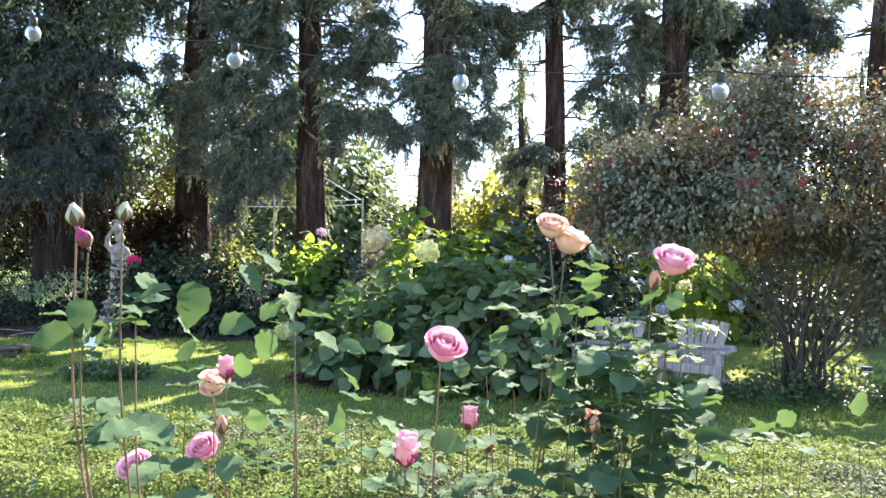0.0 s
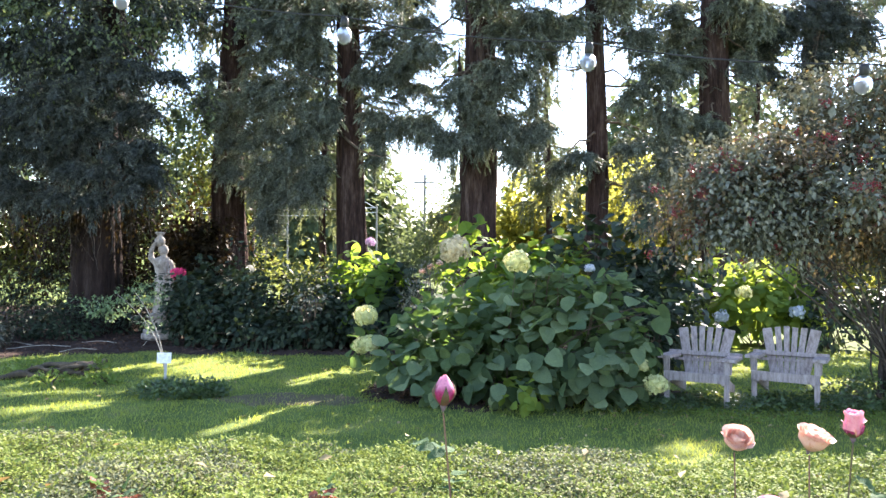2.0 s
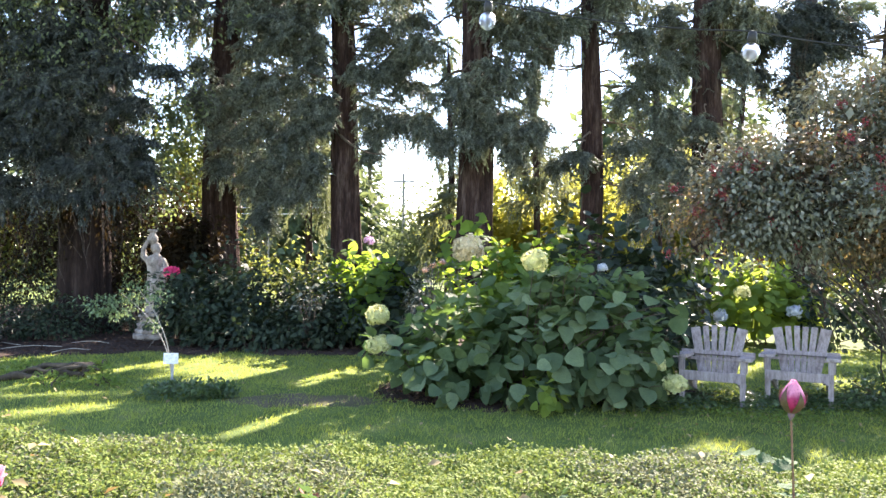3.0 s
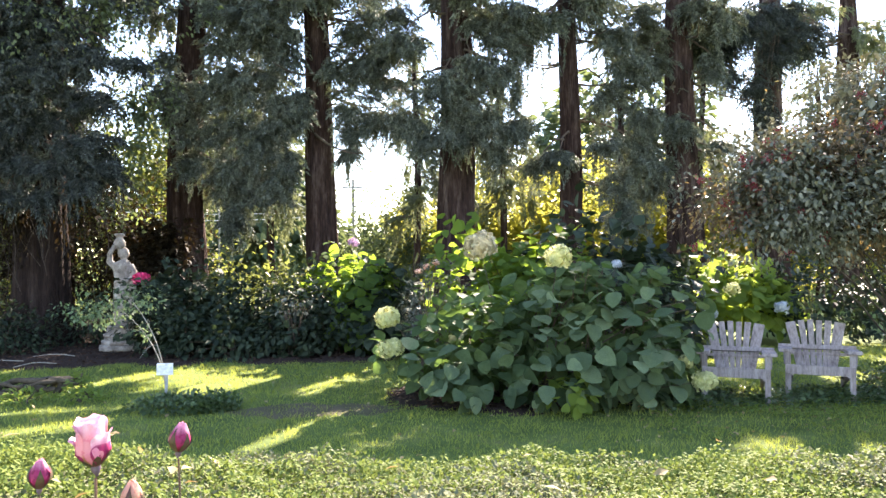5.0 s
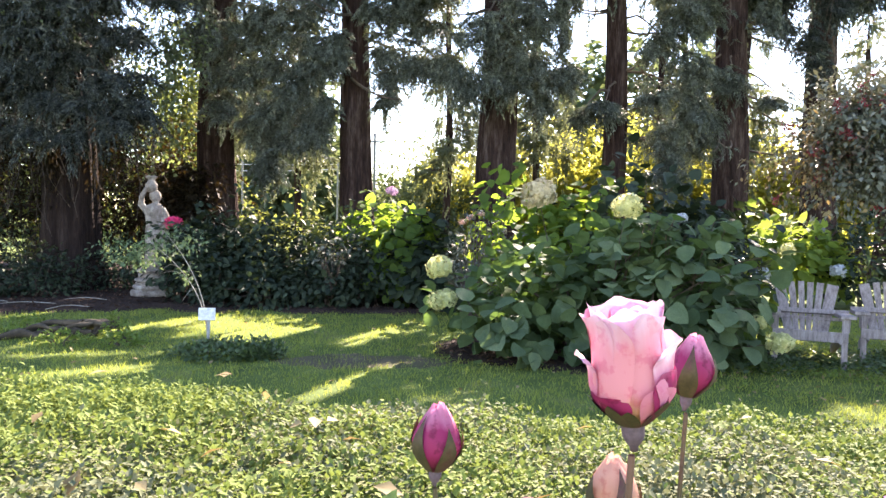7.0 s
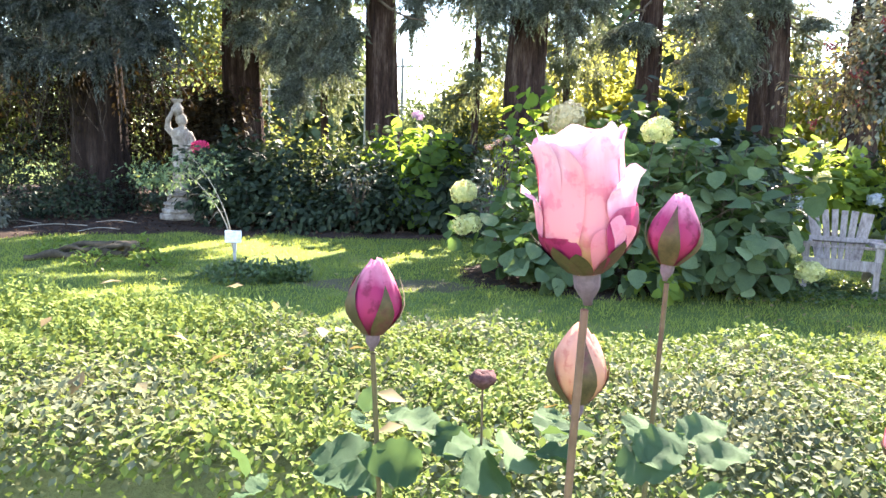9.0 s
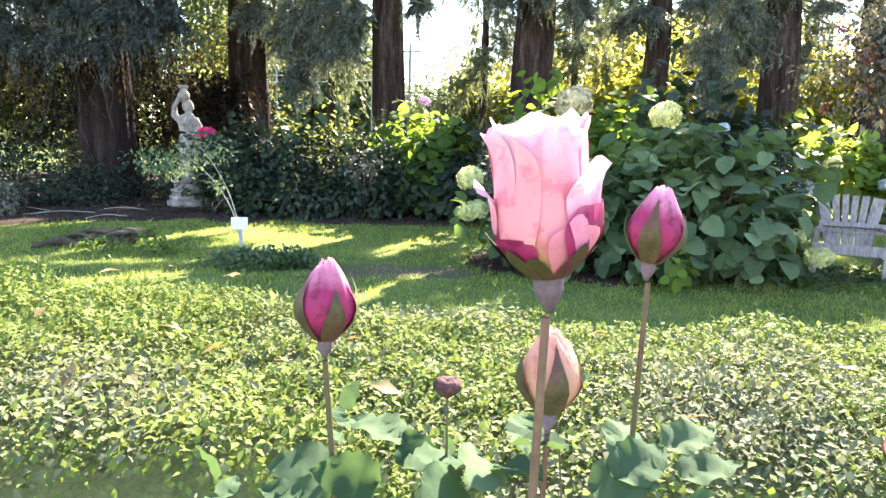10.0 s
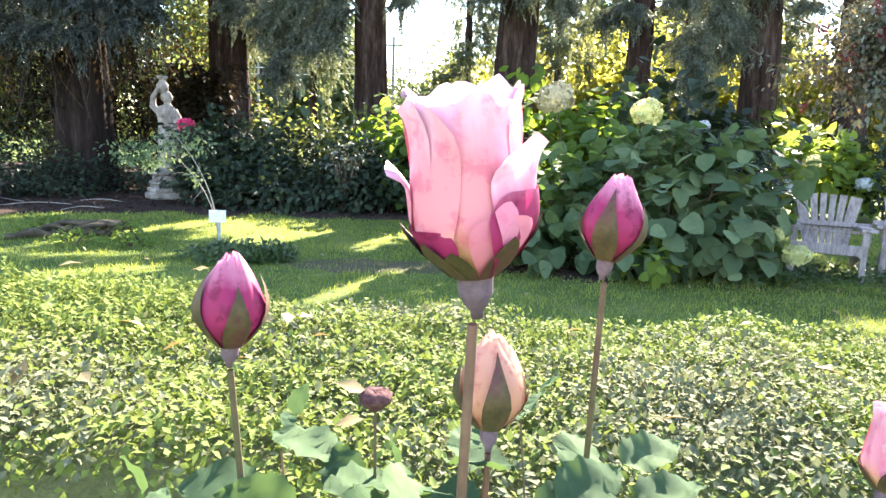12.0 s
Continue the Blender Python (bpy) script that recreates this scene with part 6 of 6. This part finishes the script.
def cane(parent, pts, r0, r1, mat, name="cane"):
    """A thorny rose cane along a smooth curve through the points."""
    pts = np.array(pts, float)
    u = np.linspace(0, len(pts) - 1, 6 * len(pts))
    k = np.arange(len(pts))
    line = np.stack([np.interp(u, k, pts[:, i]) for i in range(3)], 1)
    for _ in range(3):
        line[1:-1] = (line[:-2] + 2 * line[1:-1] + line[2:]) / 4
    V, F = tube(line, np.linspace(r0, r1, len(line)), 8)
    child(name, mesh_np(name, V, F, mat, True), parent)
    return line


def put_leaf(parent, at, d, up, size, k, shapes=None):
    R = turns_of(np.array([d], float), np.array([up], float))[0]
    m = Matrix(R.tolist()).to_4x4()
    m.translation = Vector(at)
    child("leaf", (shapes or ROSE_LEAVES_FAR)[k % 3], parent, "", m @ Matrix.Diagonal((size, size, size, 1)))


def compound_leaf(parent, at, d, size, r, k):
    """A stalk with three leaflets."""
    d = unit(d)
    tip = np.array(at) + d * size * 1.3
    side = unit(np.cross(d, (0, 0, 1.0)) + 1e-6)
    up = unit(np.array([0, 0, 1.0]) + r.normal(size=3) * 0.35)
    put_leaf(parent, tip, d + np.array([0, 0, -0.15]), up, size * 1.15, k)
    for s in (1, -1):
        put_leaf(parent, np.array(at) + d * size * 0.15, d * 0.3 + side * s, up, size * r.uniform(0.65, 0.9), k + 2 * s)
        put_leaf(parent, np.array(at) + d * size * 0.75, d * 0.5 + side * s, up, size * r.uniform(0.8, 1.0), k + s)


def rose_bush(base, label, flowers, leaf_size, low, seed, spacing, count, shoots=()):
    """flowers: (place, kind, size, turn, tilt, seed); shoots: leafy canes without a flower."""
    bush = thing("rose_bush", (base[0], base[1], 0), label, "rose bush", "rose bushes")
    r = np.random.default_rng(seed)
    off = np.array([base[0], base[1], 0])
    made = 0
    for i, (p, kind, size, turn, tilt, sd) in enumerate(flowers + [(p, None, 0, 0, (0, 0), 0) for p in shoots]):
        p = np.array(p, float) - off
        foot = np.array([r.normal() * 0.05, r.normal() * 0.04, 0.0])
        neck = p - np.array([0, 0, size * 0.27]) if kind else p
        down = neck + np.array([r.normal() * 0.012, r.uniform(0.0, 0.03), -0.22])
        mid = neck * 0.6 + foot * 0.4
        mid[2] = neck[2] * 0.52
        line = cane(bush, [foot, foot * 0.7 + mid * 0.3 + np.array([0, 0, 0.1]), mid, down, neck], 0.0028, 0.0016 * (size / 0.058) ** 0.5 if kind else 0.0009, M["stem_green"] if i % 3 else M["stem_red"])
        if not kind:
            compound_leaf(bush, line[-1], (0.4 * r.normal(), 0.4 * r.normal(), 1.0), leaf_size * 0.8, r, made)
        if kind == "dead":
            V, F = lathe([(0.0003, -0.6), (0.35, -0.5), (0.85, -0.1), (0.95, 0.25), (0.6, 0.6), (0.25, 0.5), (0.0003, 0.4)], 12)
            V = V * size * (1 + 0.12 * r.normal(size=V.shape))
            child("spent_bloom", mesh_np("spent_bloom", V, F, M["deadhead"], True), bush, "small dry dark spent rose", pose(*p))
        elif kind:
            rose(bush, p, kind, size, turn, tilt, sd)
        clear = (0.13 if spacing == 0.035 else 0.06) if kind else 0.02
        acc = 0.0
        for a, b in zip(line[:-1], line[1:]):
            acc += np.linalg.norm(b - a)
            if acc > spacing and b[2] > low and b[2] < neck[2] - clear and made < count:
                acc = 0.0
                ang = r.uniform(0, 2 * math.pi)
                compound_leaf(bush, b, (math.cos(ang), math.sin(ang), r.uniform(-0.1, 0.5)), leaf_size * r.uniform(0.75, 1.2), r, made)
                made += 5
    return bush


# the bush with the half-open rose
end_bush = rose_bush((-1.79, 1.78), "rose bush with one half-open pink rose and several buds", [
    ((-1.774, 1.499, 1.463), "half", 0.0535, 0, (4, -6), 5),
    ((-1.857, 1.549, 1.424), "bud", 0.034, 15, (0, 2), 1),
    ((-1.713, 1.594, 1.451), "bud", 0.036, 40, (4, 6), 2),
    ((-1.761, 1.567, 1.387), "bud", 0.038, 70, (-2, 8), 3),
    ((-1.806, 1.568, 1.397), "dead", 0.0075, 0, (0, 0), 0),
    ((-1.52, 1.68, 1.305), "half", 0.05, 60, (5, 10), 8),
], 0.030, 0.9, 501, 0.035, 255, [(-1.95, 1.72, 1.24), (-1.66, 1.7, 1.25), (-1.80, 1.70, 1.26), (-1.9, 1.85, 1.24), (-1.7, 1.9, 1.25)])
r = np.random.default_rng(55)
for k, (x, y, z, ang, s) in enumerate([(-1.835, 1.552, 1.368, 200, 0.030), (-1.80, 1.545, 1.372, 250, 0.032), (-1.782, 1.556, 1.374, -60, 0.030), (-1.735, 1.545, 1.376, 30, 0.032), (-1.745, 1.548, 1.372, -20, 0.028),
                                       (-1.855, 1.54, 1.362, 180, 0.03), (-1.70, 1.565, 1.366, 10, 0.03), (-1.775, 1.53, 1.362, -100, 0.03), (-1.815, 1.58, 1.36, 120, 0.03), (-1.825, 1.6, 1.365, 160, 0.034),
                                       (-1.72, 1.6, 1.36, 60, 0.034), (-1.765, 1.6, 1.36, 90, 0.034), (-1.69, 1.62, 1.355, 20, 0.034), (-1.79, 1.56, 1.376, -90, 0.034), (-1.775, 1.575, 1.376, -40, 0.032), (-1.80, 1.57, 1.37, -140, 0.032), (-1.86, 1.6, 1.35, 200, 0.034)]):
    put_leaf(end_bush, (x + 1.79, y - 1.78, z - 0.008), (math.cos(radians(ang)), math.sin(radians(ang)), 0.35), unit(np.array([0, -0.55, 1.0]) + r.normal(size=3) * 0.3), s, k, ROSE_LEAVES)

# the tall bushes at the other end of the hedge
rose_bush((0.95, 1.5), "tall rose bush with pale pink and faded cream roses", [
    ((1.397, 1.395, 1.735), "open", 0.051, 0, (34.0, 4), 3), ((1.19, 1.36, 1.77), "open", 0.051, 50, (23.0, 8), 4), ((1.16, 1.34, 1.80), "open", 0.041, 10, (32.0, 2), 7),
    ((0.971, 1.145, 1.60), "open", 0.046, 20, (40.0, 5), 6), ((1.231, 1.27, 1.45), "open", 0.041, 70, (33.0, 0), 10), ((0.537, 1.368, 1.51), "half", 0.045, 0, (5, 0), 12),
] + [
    ((0.49, 1.42, 1.475), "open", 0.041, 30, (20.0, 5), 13), ((1.013, 1.328, 1.435), "half", 0.045, 40, (0, 8), 14), ((1.05, 1.35, 1.39), "bud", 0.035, 0, (10, 0), 17),
    ((0.455, 1.49, 1.32), "open", 0.046, 0, (38.0, -10), 15), ((0.27, 1.568, 1.25), "open", 0.051, 0, (38.0, -10), 9), ((0.93, 1.02, 1.46), "half", 0.05, 0, (8, 4), 18), ((0.425, 1.598, 1.43), "open", 0.041, 0, (36.0, 4), 16),
    ((1.36, 1.39, 1.70), "bud", 0.04, 0, (0, 12), 24),
], 0.048, 1.0, 502, 0.05, 170, [(1.3, 1.3, 1.45), (1.1, 1.4, 1.5), (0.8, 1.25, 1.42), (1.45, 1.5, 1.55), (1.6, 1.45, 1.4), (0.65, 1.45, 1.35)])
tall_cane = rose_bush((0.8, 0.98), "leafy rose cane with pale buds rising close by", [
    ((0.561, 0.800, 1.796), "bud", 0.028, 0, (0, -10), 30), ((0.581, 0.790, 1.772), "bud", 0.024, 20, (0, -25), 5), ((0.611, 0.810, 1.803), "bud", 0.024, 20, (0, 10), 31),
], 0.045, 1.35, 503, 0.09, 45, [(0.604, 0.860, 1.685), (0.805, 0.860, 1.704)])
# broad leaves on its side shoots
r = np.random.default_rng(57)
for k, (x, y, z, ang, s) in enumerate([(0.577, 0.780, 1.712, -75, 0.050), (0.704, 0.800, 1.733, -85, 0.060), (0.674, 0.800, 1.726, 200, 0.052), (0.728, 0.820, 1.682, 5, 0.050), (0.747, 0.840, 1.752, -40, 0.045),
                                       (0.800, 0.840, 1.723, -70, 0.045), (0.820, 0.830, 1.693, 10, 0.052), (0.786, 0.830, 1.676, -110, 0.045), (0.621, 0.840, 1.688, 150, 0.040), (0.763, 0.860, 1.689, 30, 0.040),
                                       (0.836, 0.850, 1.671, -20, 0.040), (0.552, 0.800, 1.690, 170, 0.035), (0.671, 0.840, 1.689, -60, 0.045), (0.582, 0.860, 1.670, 200, 0.040), (0.863, 0.860, 1.656, -10, 0.040)]):
    put_leaf(tall_cane, (x - 0.8, y - 0.98, z), (math.cos(radians(ang)), -0.25, math.sin(radians(ang))), unit(np.array([0, -0.45, 0.9]) + r.normal(size=3) * 0.45), s * 0.9, k)
rose_bush((1.22, 1.28), "dense leafy rose bush with blue-green leaves", [
    ((1.226, 1.2, 1.47), "bud", 0.032, 0, (6, 4), 3),
], 0.054, 1.0, 506, 0.03, 420, [(1.207, 1.300, 1.655), (1.279, 1.250, 1.632), (1.369, 1.300, 1.618), (1.429, 1.300, 1.579), (1.253, 1.200, 1.553), (1.339, 1.250, 1.526), (1.188, 1.200, 1.494), (1.264, 1.150, 1.472), (1.379, 1.250, 1.468), (1.140, 1.200, 1.569), (1.482, 1.300, 1.418), (1.610, 1.300, 1.423), (1.708, 1.300, 1.436), (1.233, 1.350, 1.715)])
rose_bush((0.82, 1.22), "dense leafy rose bush with pale green leaves", [
    ((0.62, 1.12, 1.47), "bud", 0.03, 0, (6, 4), 10),
], 0.052, 1.0, 507, 0.035, 300, [(0.570, 1.100, 1.543), (0.662, 1.100, 1.519), (0.731, 1.150, 1.473), (0.834, 1.200, 1.483), (0.910, 1.200, 1.572), (1.008, 1.200, 1.507), (1.083, 1.150, 1.466), (0.571, 1.000, 1.473), (0.706, 1.050, 1.446), (0.817, 1.100, 1.426), (0.942, 1.100, 1.439), (1.045, 1.250, 1.557)])
bud_bush = rose_bush((-0.15, 1.45), "slender rose cane with one crimson bud", [
    ((-0.13, 1.215, 1.585), "bud", 0.045, 0, (3, 3), 5),
], 0.035, 0.8, 504, 0.06, 90, [(-0.25, 1.6, 1.18), (0.05, 1.5, 1.22), (-0.39, 1.6, 1.31), (-0.36, 1.58, 1.27)])
low_bush = rose_bush((-0.85, 1.6), "low rose bush with reddish young shoots", [
    ((-0.75, 1.5, 1.17), "bud", 0.035, 0, (3, 3), 3),
], 0.04, 0.7, 505, 0.06, 90, [(-1.0, 1.5, 1.14), (-0.6, 1.55, 1.12), (-0.85, 1.6, 1.31), (-0.80, 1.58, 1.29), (-1.2, 1.6, 1.12)])
RED_LEAVES = [mesh_np("leaf", *rose_leaf_template(w, f, c, 7 + k), M["red_leaf"], True) for k, (w, f, c) in enumerate(((0.6, 0.3, 0.2), (0.66, 0.2, 0.35)))]
r = np.random.default_rng(56)
for bush, base, tip in ((bud_bush, (-0.15, 1.45), (-0.39, 1.6, 1.33)), (low_bush, (-0.85, 1.6), (-0.85, 1.6, 1.33)), (low_bush, (-0.85, 1.6), (-0.80, 1.58, 1.31))):
    for k in range(7):
        d = unit(np.array([r.normal(), r.normal(), r.uniform(0.1, 0.8)]))
        m = Matrix(turns_of(np.array([d]), np.array([unit(np.array([0, -0.3, 1.0]) + r.normal(size=3) * 0.4)]))[0].tolist()).to_4x4()
        m.translation = Vector((tip[0] - base[0] + r.normal() * 0.012, tip[1] - base[1] + r.normal() * 0.012, tip[2] - r.uniform(0, 0.05)))
        s = r.uniform(0.022, 0.036)
        child("young_leaf", RED_LEAVES[k % 2], bush, "reddish young leaf", m @ Matrix.Diagonal((s, s, s, 1)))
